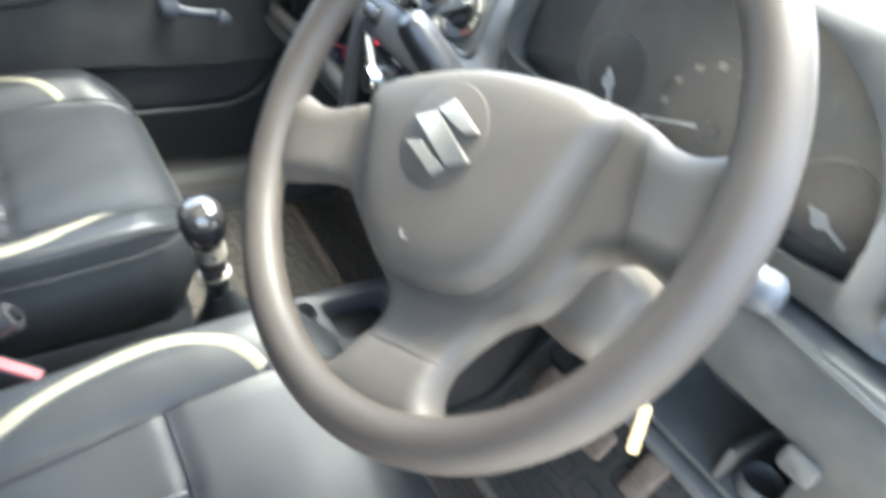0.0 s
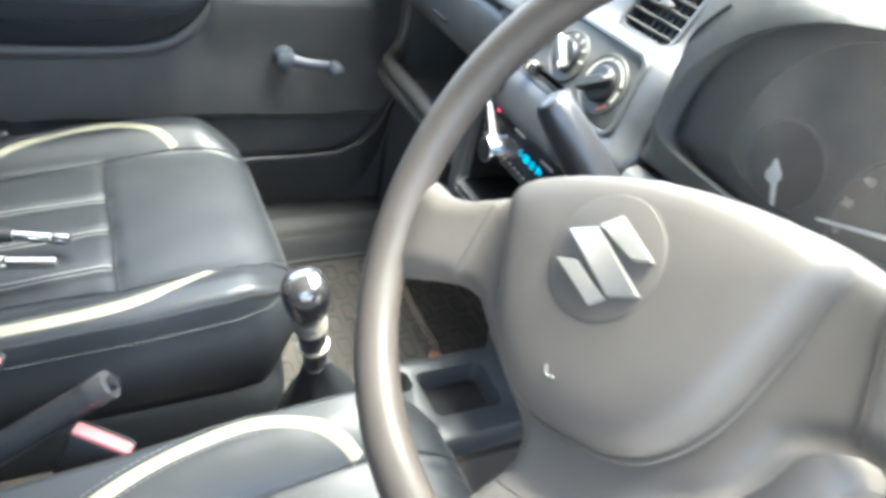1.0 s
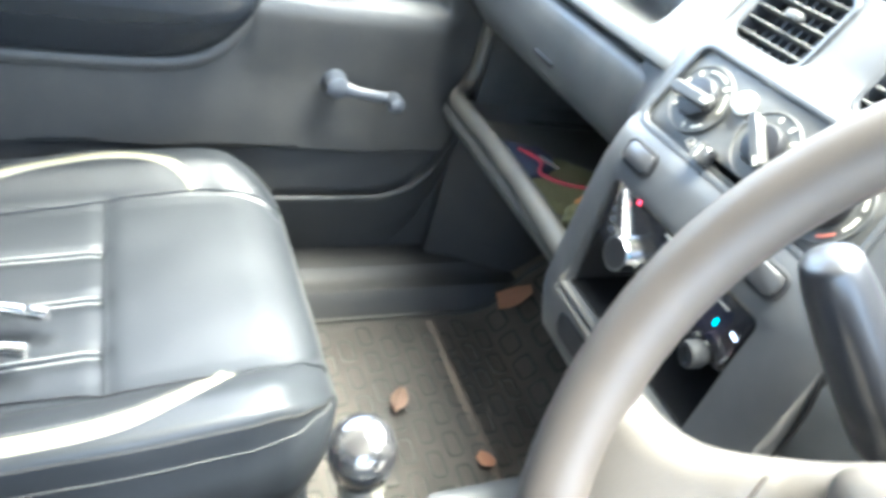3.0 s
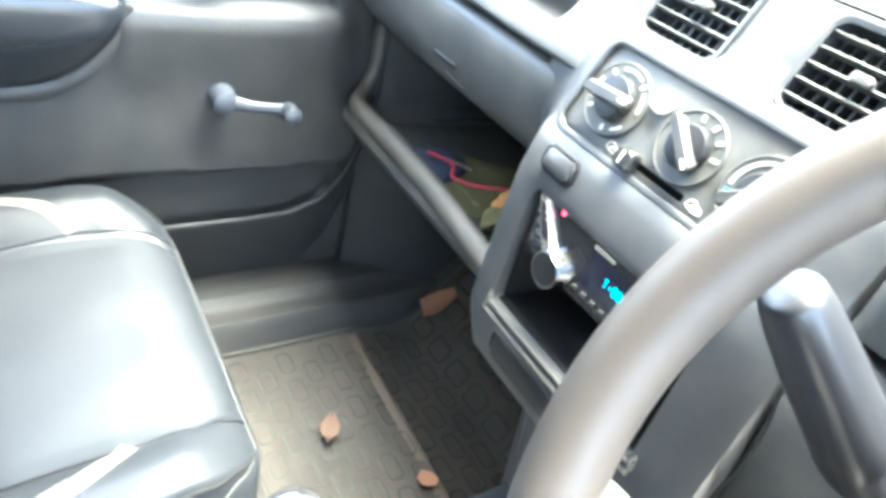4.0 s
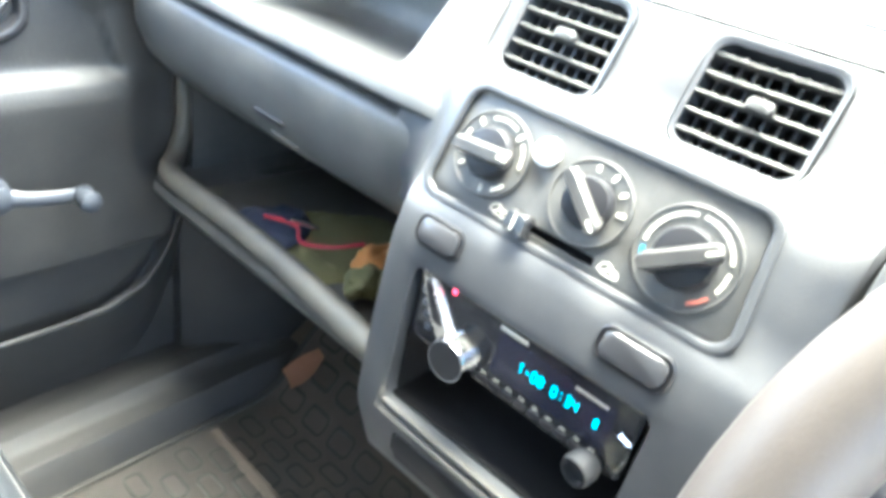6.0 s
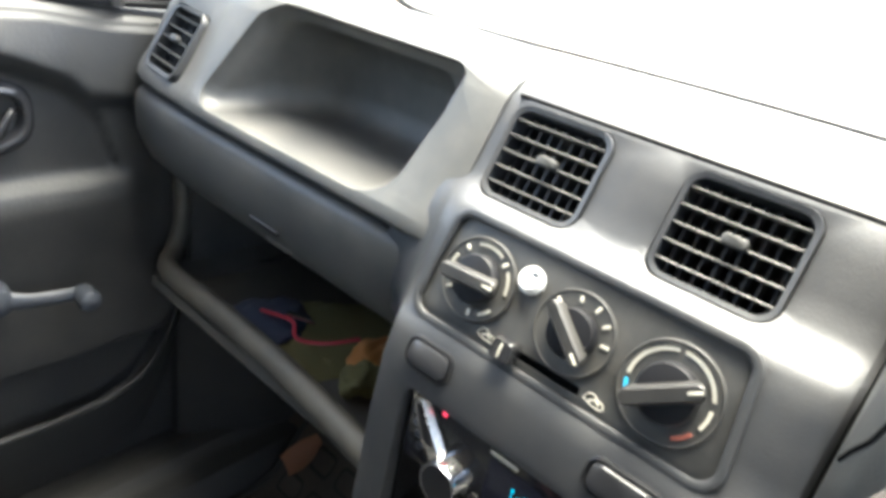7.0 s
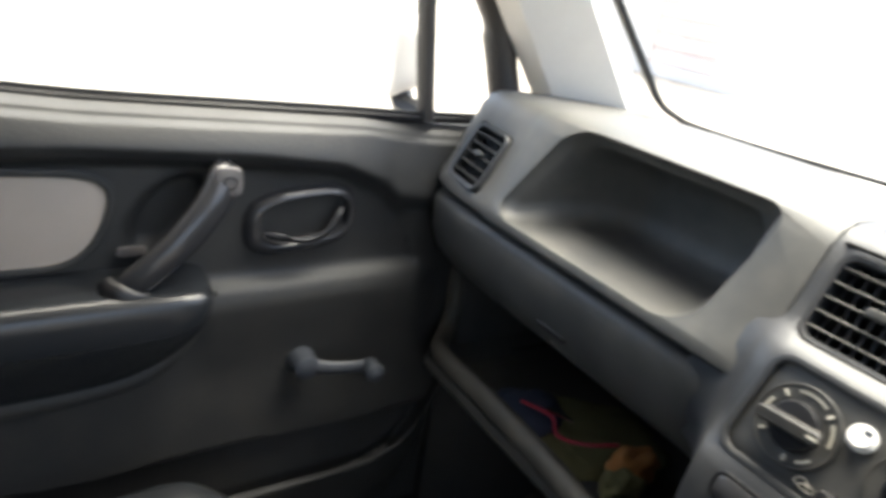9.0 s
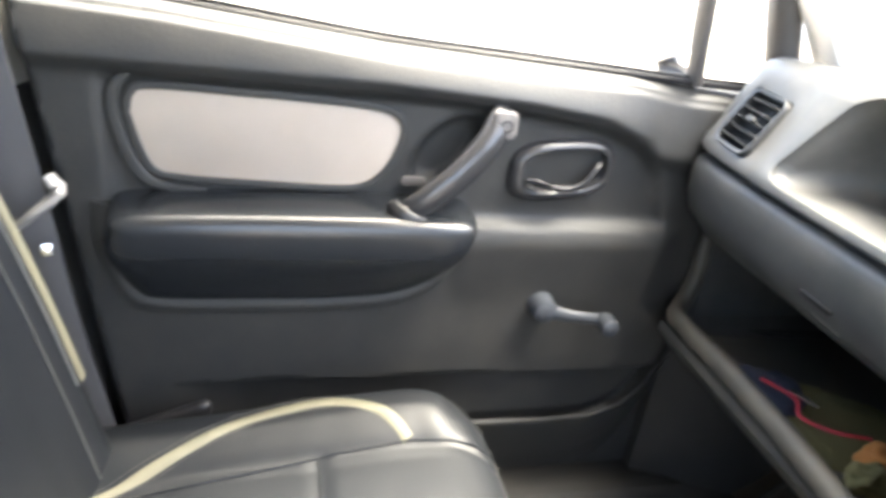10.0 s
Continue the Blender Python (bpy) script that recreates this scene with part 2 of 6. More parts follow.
def loft(sections, cap=True, close=True, bm=None):
    """Skin over rows of points; every row has the same count. close: each row is a loop."""
    bm = bm or bmesh.new()
    rows = [[bm.verts.new(p) for p in s] for s in sections]
    n = len(rows[0])
    for a, b in zip(rows, rows[1:]):
        for i in range(n if close else n - 1):
            j = (i + 1) % n
            bm.faces.new((a[i], a[j], b[j], b[i]))
    if cap and close:
        bm.faces.new(rows[0])
        bm.faces.new(rows[-1])
    return bm


def ease(points, n):
    """A smooth row of n points through the given ones (Catmull-Rom)."""
    p = [Vector(q) for q in points]
    p = [p[0] * 2 - p[1]] + p + [p[-1] * 2 - p[-2]]
    out, m = [], len(p) - 3
    for k in range(n):
        s = k / (n - 1) * m
        i = min(int(s), m - 1)
        t = s - i
        a, b, c, d = p[i:i + 4]
        out.append(0.5 * (2 * b + (c - a) * t + (2 * a - 5 * b + 4 * c - d) * t * t + (3 * b - a - 3 * c + d) * t ** 3))
    return out


def tube(points, radius, sides=10, flat=1.0, up=(0, 0, 1), bm=None, steps=0):
    """A rod along the points; radius a number or a row; flat squeezes it along up."""
    pts = ease(points, steps) if steps else [Vector(p) for p in points]
    rad = radius if isinstance(radius, (list, tuple)) else [radius] * len(pts)
    if len(rad) != len(pts):
        rad = [float(np.interp(i / (len(pts) - 1), np.linspace(0, 1, len(rad)), rad)) for i in range(len(pts))]
    rows = []
    for i, p in enumerate(pts):
        d = (pts[min(i + 1, len(pts) - 1)] - pts[max(i - 1, 0)]).normalized()
        side = d.cross(Vector(up))
        if side.length < 1e-4:
            side = d.cross(Vector((1, 0, 0)))
        side.normalize()
        top = side.cross(d)
        rows.append([p + rad[i] * (math.cos(a) * side + flat * math.sin(a) * top)
                     for a in (2 * math.pi * k / sides for k in range(sides))])
    return loft(rows, bm=bm)


def lathe(profile, m=Matrix(), sides=28, bm=None):
    """Profile rows (radius, height) turned round the z axis of m."""
    rows = [[m @ Vector((max(r, 1e-5) * math.cos(a), max(r, 1e-5) * math.sin(a), h))
             for a in (2 * math.pi * k / sides for k in range(sides))] for r, h in profile]
    return loft(rows, bm=bm)


def ring(w, h, r, n=6, cx=0.0, cy=0.0):
    """Rounded rectangle, 2w by 2h, as a row of (x, y)."""
    r = min(r, w, h)
    out = []
    for k, (sx, sy) in enumerate(((1, 1), (-1, 1), (-1, -1), (1, -1))):
        for i in range(n + 1):
            a = math.pi / 2 * (k + i / n)
            out.append((cx + sx * (w - r) + r * math.cos(a), cy + sy * (h - r) + r * math.sin(a)))
    return out


def slab(outline, depth, m=Matrix(), soft=0.002, bm=None):
    """An outline in the xy plane of m, raised by depth along z, with a rounded rim."""
    cx = sum(p[0] for p in outline) / len(outline)
    cy = sum(p[1] for p in outline) / len(outline)
    size = max(max(abs(p[0] - cx), abs(p[1] - cy)) for p in outline)

    def row(inset, z):
        k = 1 - inset / size
        return [m @ Vector((cx + (x - cx) * k, cy + (y - cy) * k, z)) for x, y in outline]
    s = soft
    return loft([row(0, 0), row(0, depth - s), row(s * 0.3, depth - s * 0.3), row(s, depth)], bm=bm)


def box(x0, x1, y0, y1, z0, z1, bevel=0.0, bm=None, seg=2):
    own = bmesh.new()
    bmesh.ops.create_cube(own, size=1)
    for v in own.verts:
        v.co = Vector(((x0 + x1) / 2 + v.co.x * (x1 - x0), (y0 + y1) / 2 + v.co.y * (y1 - y0), (z0 + z1) / 2 + v.co.z * (z1 - z0)))
    if bevel:
        bmesh.ops.bevel(own, geom=own.edges[:], offset=bevel, segments=seg, profile=0.6, affect="EDGES")
    if bm is None:
        return own
    return merge(bm, own)


def merge(bm, other):
    me = bpy.data.meshes.new("joined")
    other.to_mesh(me)
    other.free()
    bm.from_mesh(me)
    bpy.data.meshes.remove(me)
    return bm


def turned(bm, m):
    bmesh.ops.transform(bm, matrix=m, verts=bm.verts)
    return bm


def carved(bm, cutters, bevel=0.0, seg=2, angle=35):
    """The solid bm with the solid cutters taken away and its edges softened; returns a bmesh."""
    bmesh.ops.recalc_face_normals(bm, faces=bm.faces)
    me = bpy.data.meshes.new("solid")
    bm.to_mesh(me)
    bm.free()
    ob = new("solid", me)
    tools = []
    for c in cutters:
        bmesh.ops.recalc_face_normals(c, faces=c.faces)
        cm = bpy.data.meshes.new("tool")
        c.to_mesh(cm)
        c.free()
        co = new("tool", cm)
        tools.append(co)
        mod = ob.modifiers.new("cut", "BOOLEAN")
        mod.operation, mod.solver, mod.object = "DIFFERENCE", "EXACT", co
    if bevel:
        mod = ob.modifiers.new("soft", "BEVEL")
        mod.width, mod.segments, mod.limit_method, mod.angle_limit = bevel, seg, "ANGLE", radians(angle)
        mod.harden_normals = False
    dg = bpy.context.evaluated_depsgraph_get()
    dg.update()
    made = bpy.data.meshes.new_from_object(ob.evaluated_get(dg))
    out = bmesh.new()
    out.from_mesh(made)
    for o in [ob] + tools:
        old = o.data
        bpy.data.objects.remove(o)
        bpy.data.meshes.remove(old)
    bpy.data.meshes.remove(made)
    return out


def frame_at(origin, normal, up=(0, 0, 1)):
    """A pose whose z is the normal and whose y lies towards up."""
    z = Vector(normal).normalized()
    x = Vector(up).cross(z).normalized()
    y = z.cross(x)
    m = Matrix((x, y, z)).transposed().to_4x4()
    m.translation = origin
    return m


def rounded_end(profile, centre, y, k):
    """A profile of (x, z) at y, shrunk towards its centre by k."""
    cx, cz = centre
    return [(cx + (x - cx) * k, y, cz + (z - cz) * k) for x, z in profile]


# ---- setting: ground and the shell of the car ----
def sheet(x0, x1, y0, y1, z, n=1):
    bm = bmesh.new()
    bmesh.ops.create_grid(bm, x_segments=n, y_segments=n, size=0.5)
    for v in bm.verts:
        v.co = Vector(((x0 + x1) / 2 + v.co.x * (x1 - x0), (y0 + y1) / 2 + v.co.y * (y1 - y0), z))
    return bm


tagged(part("ground", sheet(-600, 600, -600, 600, -0.36), M_EARTH), "pale dusty concrete ground under the car", "ground", kind="structure")


def shell(name, bm, mat, label, category):
    return tagged(part(name, bm, mat), label, category, kind="structure")


shell("floor", box(-2.0, 0.22, -0.70, 0.70, -0.04, 0.0), M_CARPET, "dark dusty carpeted car floor", "floor")
toe = loft([[(0.20, y, -0.04), (0.20, y, 0.0), (0.46, y, 0.26), (0.52, y, 0.42), (0.56, y, 0.42), (0.56, y, -0.04)] for y in (-0.70, 0.70)])
shell("toe_board", toe, M_CARPET, "sloping dark carpeted toe board", "floor")
# bulkhead in the cavity near-black, so shade behind the dash is painted on
shell("wall_front", box(0.52, 0.57, -0.72, 0.72, 0.40, 0.70), M_DARK, "bulkhead behind the dashboard, coloured near-black for shade", "wall")
M_LINING = material("roof_lining", (0.50, 0.48, 0.45), 0.9, grain=0.3, grain_scale=500)
M_TINT = clear("tinted_glass", (0.34, 0.36, 0.36))
for side_name, y0 in (("left", 0.70), ("right", -0.76)):
    bm = carved(box(-2.0, -0.94, y0, y0 + 0.06, -0.05, 1.27), [loft([[(x, y, z) for x, z in ring(0.36, 0.17, 0.06, cx=-1.44, cy=0.99)] for y in (y0 - 0.1, y0 + 0.16)])], 0.008)
    shell("wall_%s" % side_name, bm, M_DOOR, "dark plastic rear door trim with a tinted window", "wall")
    pane = shell("window_rear_%s" % side_name, slab(ring(0.368, 0.178, 0.06, cx=-1.44, cy=0.99), 0.004, Matrix(((1, 0, 0, 0), (0, 0, 1, y0 + 0.03), (0, 1, 0, 0), (0, 0, 0, 1))), 0.001), M_TINT, "dark tinted rear door window", "window")
    pane.visible_shadow = False
bm = carved(box(-2.05, -2.0, -0.76, 0.76, -0.05, 1.27), [loft([[(x, y, z) for y, z in ring(0.54, 0.17, 0.06, cx=0.0, cy=0.99)] for x in (-2.2, -1.9)])], 0.008)
shell("wall_rear", bm, M_DOOR, "dark plastic tailgate trim with a tinted window", "wall")
pane = shell("window_rear", slab(ring(0.548, 0.178, 0.06, cx=0.0, cy=0.99), 0.004, Matrix(((0, 0, 1, -2.03), (1, 0, 0, 0), (0, 1, 0, 0), (0, 0, 0, 1))), 0.001), M_TINT, "dark tinted tailgate window", "window")
pane.visible_shadow = False
roof = loft([[(x, y, 1.27 + 0.03 * math.sin(math.pi * (y + 0.76) / 1.52) + (0.05 if hi else 0.0))
              for hi, ys in ((0, np.linspace(-0.72, 0.72, 9)), (1, np.linspace(0.72, -0.72, 9))) for y in ys] for x in (-2.05, -1.0, -0.11)])
shell("ceiling", roof, M_LINING, "pale fabric roof lining", "ceiling")
# middle pillars, a little behind the front seats: dark below, pale above
for side_name, y0, y1 in (("left", 0.665, 0.74), ("right", -0.74, -0.67)):
    for name, z0, z1, mat, label in (("lower", 0.0, 0.70, M_DOOR, "dark plastic lower middle pillar trim"), ("upper", 0.684, 1.30, M_PILLAR, "pale grey plastic upper middle pillar trim")):
        bm = loft([[(-0.93, y0, z), (edge - 0.012, y0, z), (edge + 0.002, y0 + (y1 - y0) * 0.3, z), (edge, y1, z), (-0.95, y1, z)] for z in (z0, (z0 + z1) / 2, z1) for edge in (-0.804 + 0.125 * max(0.0, 0.79 - z) - 0.06 * max(0.0, z - 0.79),)])
        bmesh.ops.bevel(bm, geom=bm.edges[:], offset=0.010, segments=2, affect="EDGES")
        shell("pillar_%s_%s" % (name, side_name), bm, mat, label, "pillar")
M_LIP = material("dusty_lip", (0.046, 0.044, 0.038), 0.6, grain=0.3, grain_scale=400, stain=(0.085, 0.078, 0.062), stain_amount=0.7, stain_scale=20)
M_SEAL = material("seal_rubber", (0.045, 0.040, 0.036), 0.6, grain=0.3, grain_scale=300)
# front pillars beside the windscreen
for name, s in (("pillar_front_left", 1), ("pillar_front_right", -1)):
    rows = []
    for k in range(9):
        t = k / 8
        x, z = 0.33 - 0.46 * t, 0.74 + 0.55 * t
        y = 0.655 - 0.045 * t
        w = 0.075 - 0.03 * t
        rows.append([(x + w, s * (y - 0.045), z), (x + w * 0.3, s * (y - 0.062), z), (x - w, s * (y - 0.01), z), (x - w * 1.15, s * (y + 0.03), z),
                     (x - w * 0.6, s * (y + 0.065), z), (x + w * 1.2, s * (y + 0.02), z)])
    shell(name, loft(rows), M_PALE, "pale beige plastic windscreen pillar trim", "pillar")
    tube_pts = [(0.185 - 0.01, s * 0.698, 0.765), (0.165, s * 0.70, 0.80), (0.145, s * 0.70, 0.86), (0.11, s * 0.695, 0.93), (-0.16, s * 0.665, 1.24)]
    shell("door_seal_left" if s > 0 else "door_seal_right", tube(tube_pts, 0.024, 10, steps=14), M_SEAL, "black rubber seal on the front door frame", "seal")

# windscreen with its black border, scuttle and bonnet
ws = loft([[(0.425, y, 0.785 - 0.02 * (y / 0.6) ** 2) for y in np.linspace(-0.62, 0.62, 13)],
           [(0.18, y * 0.97, 1.01) for y in np.linspace(-0.62, 0.62, 13)],
           [(-0.10, y * 0.92, 1.29) for y in np.linspace(-0.62, 0.62, 13)]], close=False)
windscreen = part("windscreen", ws, M_GLASS)
tagged(windscreen, "clear sloping windscreen glass", "windscreen", kind="structure")
windscreen.visible_shadow = False
edge = [(0.02, 0.570, 1.17), (0.165, 0.590, 1.025), (0.267, 0.600, 0.923), (0.335, 0.601, 0.852), (0.380, 0.598, 0.803), (0.397, 0.570, 0.784), (0.402, 0.527, 0.779),
        (0.405, 0.40, 0.779), (0.408, 0.153, 0.785), (0.410, 0.0, 0.787), (0.408, -0.2, 0.786), (0.402, -0.527, 0.779), (0.335, -0.601, 0.852), (0.02, -0.570, 1.17)]
shell("windscreen_seal", tube(edge, [0.007, 0.007, 0.007, 0.007, 0.006, 0.0045, 0.0035, 0.003, 0.003, 0.003, 0.003, 0.003, 0.006, 0.007], 6, steps=60), M_RUBBER, "thin black rubber windscreen seal", "seal")
bon = loft([[(x, y, 0.74 - 0.16 * ((x - 0.55) / 1.0) ** 2 - 0.10 * (y / 0.75) ** 4) for y in np.linspace(-0.75, 0.75, 15)] for x in np.linspace(0.56, 1.35, 9)], close=False)
bmesh.ops.solidify(bon, geom=bon.faces[:], thickness=0.02)
shell("bonnet", bon, M_BODY, "pale painted car bonnet", "bonnet")


# ---- passenger dashboard ----
dash = thing("dashboard", (0.25, 0.3, 0.55), "dark grey moulded plastic dashboard, dusty on top", "dashboard")

UP = [(0.515, 0.752), (0.41, 0.776), (0.30, 0.793), (0.14, 0.807), (0.105, 0.808), (0.088, 0.803), (0.075, 0.789), (0.055, 0.752), (0.040, 0.722), (0.029, 0.704),
      (0.021, 0.694), (0.018, 0.684), (0.022, 0.679), (0.05, 0.676), (0.50, 0.676)]
LOW = [(0.50, 0.672), (0.05, 0.672), (0.024, 0.671), (0.017, 0.666), (0.014, 0.652), (0.016, 0.62), (0.028, 0.59), (0.05, 0.568), (0.09, 0.556), (0.14, 0.552), (0.50, 0.552)]
ENDS = [(0.138, 1), (0.25, 1), (0.38, 1), (0.50, 1), (0.56, 0.995), (0.60, 0.985), (0.63, 0.96), (0.648, 0.92), (0.658, 0.86), (0.662, 0.78)]
UP_ENDS = [(0.138, 1.011), (0.25, 1.011), (0.38, 1.011), (0.502, 1.011), (0.507, 1.0), (0.53, 1.0)] + ENDS[4:]
body = loft([rounded_end(UP, (0.34, 0.735), y, k) for y, k in UP_ENDS])


def skewed(x, y0, y1, y2, y3, z0, z1, r):
    """Loop at x: y0..y1 along its foot z0, y2..y3 along its head z1."""
    h, c = (z1 - z0) / 2, (z0 + z1) / 2
    out = []
    for a, b in ring(0.12, h, r):
        t = (b / h + 1) / 2
        lo, hi = y0 + (y2 - y0) * t, y1 + (y3 - y1) * t
        out.append((x, (lo + hi) / 2 + a / 0.12 * (hi - lo) / 2, c + b))
    return out


FS, FN = Vector((0.51, 0, 0.86)), Vector((-0.86, 0, 0.51))


def face_loop(h, grow_by, r):
    """Loop of the tray mouth, h out of the sloping face."""
    out = []
    for a, b in ring(0.12, 0.060 + grow_by, r):
        t = (b / 0.060 + 1) / 2
        lo, hi = 0.210 - 0.026 * t - grow_by, 0.482 - 0.042 * t + grow_by
        out.append(Vector((0.0555, (lo + hi) / 2 + a / 0.12 * (hi - lo) / 2, 0.747)) + FS * b + FN * h)
    return out


tray = loft([face_loop(0.05, 0.007, 0.03), face_loop(0.002, 0.007, 0.03), face_loop(-0.003, 0.0055, 0.029), face_loop(-0.008, 0.002, 0.027), face_loop(-0.014, -0.0005, 0.026),
             skewed(0.100, 0.218, 0.463, 0.200, 0.438, 0.688, 0.792, 0.034), skewed(0.140, 0.222, 0.442, 0.205, 0.424, 0.682, 0.789, 0.038), skewed(0.156, 0.228, 0.430, 0.214, 0.414, 0.688, 0.784, 0.038), skewed(0.166, 0.240, 0.414, 0.228, 0.400, 0.698, 0.774, 0.034), skewed(0.171, 0.262, 0.39, 0.25, 0.38, 0.714, 0.758, 0.02)])
side = frame_at((0.048, 0.570, 0.734), (-0.86, 0.12, 0.5))
vent_hole = loft([[side @ Vector((a, b, z)) for a, b in ring(0.042, 0.041, 0.008)] for z in (-0.05, 0.06)])
body = carved(body, [tray, vent_hole], 0.0035, 3)
part("upper_dash", body, M_DASH, dash)
part("lower_dash", carved(loft([rounded_end(LOW, (0.34, 0.63), y, k) for y, k in ENDS]), [], 0.004), M_DASH, dash)
# catch mark on the lower panel
part("latch", slab(ring(0.024, 0.0035, 0.003), 0.002, frame_at((0.0185, 0.352, 0.608), (-1, 0, -0.30))), M_BLACK, dash)
part("scuff", slab(ring(0.020, 0.0012, 0.001), 0.0008, frame_at((0.0290, 0.340, 0.588), (-1, 0, -0.7)) @ pose(0, 0, 0, 0, 0, -8)), M_DUSTY, dash, "pale scuff mark")


def vent(m, w, h, slats, parent, tab=True, mat=M_BLACK):
    """Air outlet: frame, near-black back plate painted as duct shade, level slats, upright fins and a small thumb tab.
    """
    outer, inner = ring(w, h, 0.013), ring(w - 0.004, h - 0.004, 0.0105)
    bm = bmesh.new()
    lo = [[m @ Vector((a, b, z)) for a, b in o] for o, z in ((outer, -0.02), (outer, 0.001), ([(a * 0.985, b * 0.985) for a, b in outer], 0.003), (inner, 0.002), (inner, -0.02))]
    loft(lo, cap=False, bm=bm)
    v = part("air_vent", bm, M_CONSOLE, parent)
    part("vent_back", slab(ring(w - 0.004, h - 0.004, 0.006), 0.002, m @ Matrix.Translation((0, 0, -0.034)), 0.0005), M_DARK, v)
    for i in range(slats):
        b = -h + 2 * h * (i + 1) / (slats + 1)
        bm = loft([[m @ Vector((a, b + dy, dz)) for dy, dz in ((0.0000, -0.012), (0.0007, -0.012), (0.0009, -0.002), (0.0006, 0.0004), (0.0, 0.0008), (-0.0006, 0.0004), (-0.0008, -0.002))] for a in (-w + 0.004, w - 0.004)])
        part("slat", bm, M_SLAT, v)
    fins = max(4, int(w * 2 / 0.0105))
    for i in range(fins):
        a = -w + 2 * w * (i + 1) / (fins + 1)
        part("fin", turned(box(-0.0009, 0.0009, -h + 0.005, h - 0.005, -0.031, -0.014), m @ Matrix.Translation((a, 0, 0))), M_CONSOLE, v)
    if tab:
        bm = slab(ring(0.0082, 0.0036, 0.003), 0.006, m @ Matrix.Translation((0.002, 0.002, 0.0)), 0.002)
        part("thumb_tab", bm, M_SLAT, v, "small worn grey thumb tab")
    return v


vent(side @ Matrix.Translation((0, 0, 0.001)), 0.041, 0.040, 5, dash)

# shut line along the crest of the dash
part("crest_seam", tube([(0.0865, 0.455, 0.8030), (0.0865, 0.40, 0.8030), (0.0875, 0.30, 0.8032), (0.089, 0.20, 0.8036), (0.090, 0.150, 0.8040)], 0.0011, 6, steps=16), M_DARK, dash)

# open shelf under the dash with its rounded lip
lip = [(0.020, 0.132, 0.438), (0.026, 0.20, 0.438), (0.038, 0.33, 0.439), (0.042, 0.46, 0.439), (0.042, 0.56, 0.437), (0.050, 0.598, 0.437), (0.072, 0.622, 0.444), (0.092, 0.637, 0.475), (0.096, 0.645, 0.53), (0.10, 0.648, 0.60)]
shelf = thing("parcel_shelf", (0.2, 0.36, 0.40), "open dark plastic parcel shelf with a rounded lip under the dashboard", "shelf")
part("lip", tube(lip, [0.015, 0.015, 0.0145, 0.0145, 0.014, 0.014, 0.013, 0.0125, 0.012, 0.011], 12, flat=1.15, steps=50), M_LIP, shelf, "dusty rounded front lip")
deck = loft([[(0.03, y, 0.428), (0.05, y, 0.402), (0.20, y, 0.392), (0.36, y, 0.40), (0.38, y, 0.56), (0.39, y, 0.56), (0.39, y, 0.385), (0.05, y, 0.385), (0.028, y, 0.415)] for y in np.linspace(0.13, 0.60, 6)] +
            [[(0.07, 0.63, 0.44), (0.085, 0.63, 0.42), (0.20, 0.63, 0.42), (0.36, 0.63, 0.42), (0.38, 0.63, 0.56), (0.39, 0.63, 0.56), (0.39, 0.63, 0.385), (0.085, 0.63, 0.385), (0.068, 0.63, 0.42)]])
part("tray", deck, M_DASH, shelf)
part("end_wall", box(0.10, 0.39, 0.625, 0.64, 0.385, 0.60), M_DASH, shelf)


# ---- centre console ----
console = thing("centre_console", (0.05, 0.0, 0.2), "grey plastic centre console with heater controls and radio slot", "console")
FACE = [(0.50, 0.755), (0.30, 0.793), (0.14, 0.8075), (0.105, 0.808), (0.090, 0.804), (0.077, 0.795), (0.064, 0.775), (0.054, 0.755), (0.046, 0.741), (0.036, 0.732), (0.022, 0.727), (0.013, 0.719), (0.006, 0.705),
        (-0.006, 0.672), (-0.013, 0.650), (-0.021, 0.643), (-0.026, 0.632), (-0.033, 0.606), (-0.038, 0.560), (-0.042, 0.50), (-0.044, 0.46), (-0.041, 0.43), (-0.030, 0.40), (-0.010, 0.375), (0.03, 0.355),
        (0.06, 0.28), (0.07, 0.20), (0.07, 0.10), (0.50, 0.10)]


def side_row(y, low, back):
    return [(x + (back if x < 0.2 else 0), y, max(z, low - (0.02 if x > 0.1 else 0))) for x, z in FACE]


DASH_FACE = [(0.54, 0.15), (0.552, 0.14), (0.556, 0.09), (0.568, 0.05), (0.59, 0.028), (0.62, 0.016), (0.652, 0.014), (0.666, 0.017), (0.684, 0.018), (0.694, 0.021), (0.704, 0.029), (0.722, 0.040), (0.752, 0.055), (0.789, 0.075), (0.803, 0.088), (0.808, 0.105)]


def blend_row(y, k):
    """A row of the console that leans towards the passenger dash face by k, so that one flows into the other."""
    out = []
    for x, z in FACE:
        zc = max(z, 0.47 + 0.075 * min(1.0, k * 1.2) - (0.02 if x > 0.1 else 0))
        target = float(np.interp(zc, [p[0] for p in DASH_FACE], [p[1] for p in DASH_FACE])) + 0.003
        out.append((x + max(0.0, target - x) * k if x < 0.2 else x, y, zc))
    return out


cons = loft([side_row(-0.150, 0.45, 0.010), side_row(-0.146, 0.44, 0.003), side_row(-0.138, 0.42, 0), side_row(-0.115, 0.36, 0), side_row(-0.08, 0.10, 0), side_row(0, 0.10, 0), side_row(0.085, 0.10, 0), side_row(0.118, 0.40, 0), side_row(0.130, 0.445, 0.0025),
             blend_row(0.1365, 0.28), blend_row(0.143, 0.50), blend_row(0.151, 0.68), blend_row(0.161, 0.82), blend_row(0.174, 0.93), blend_row(0.190, 1.04)])


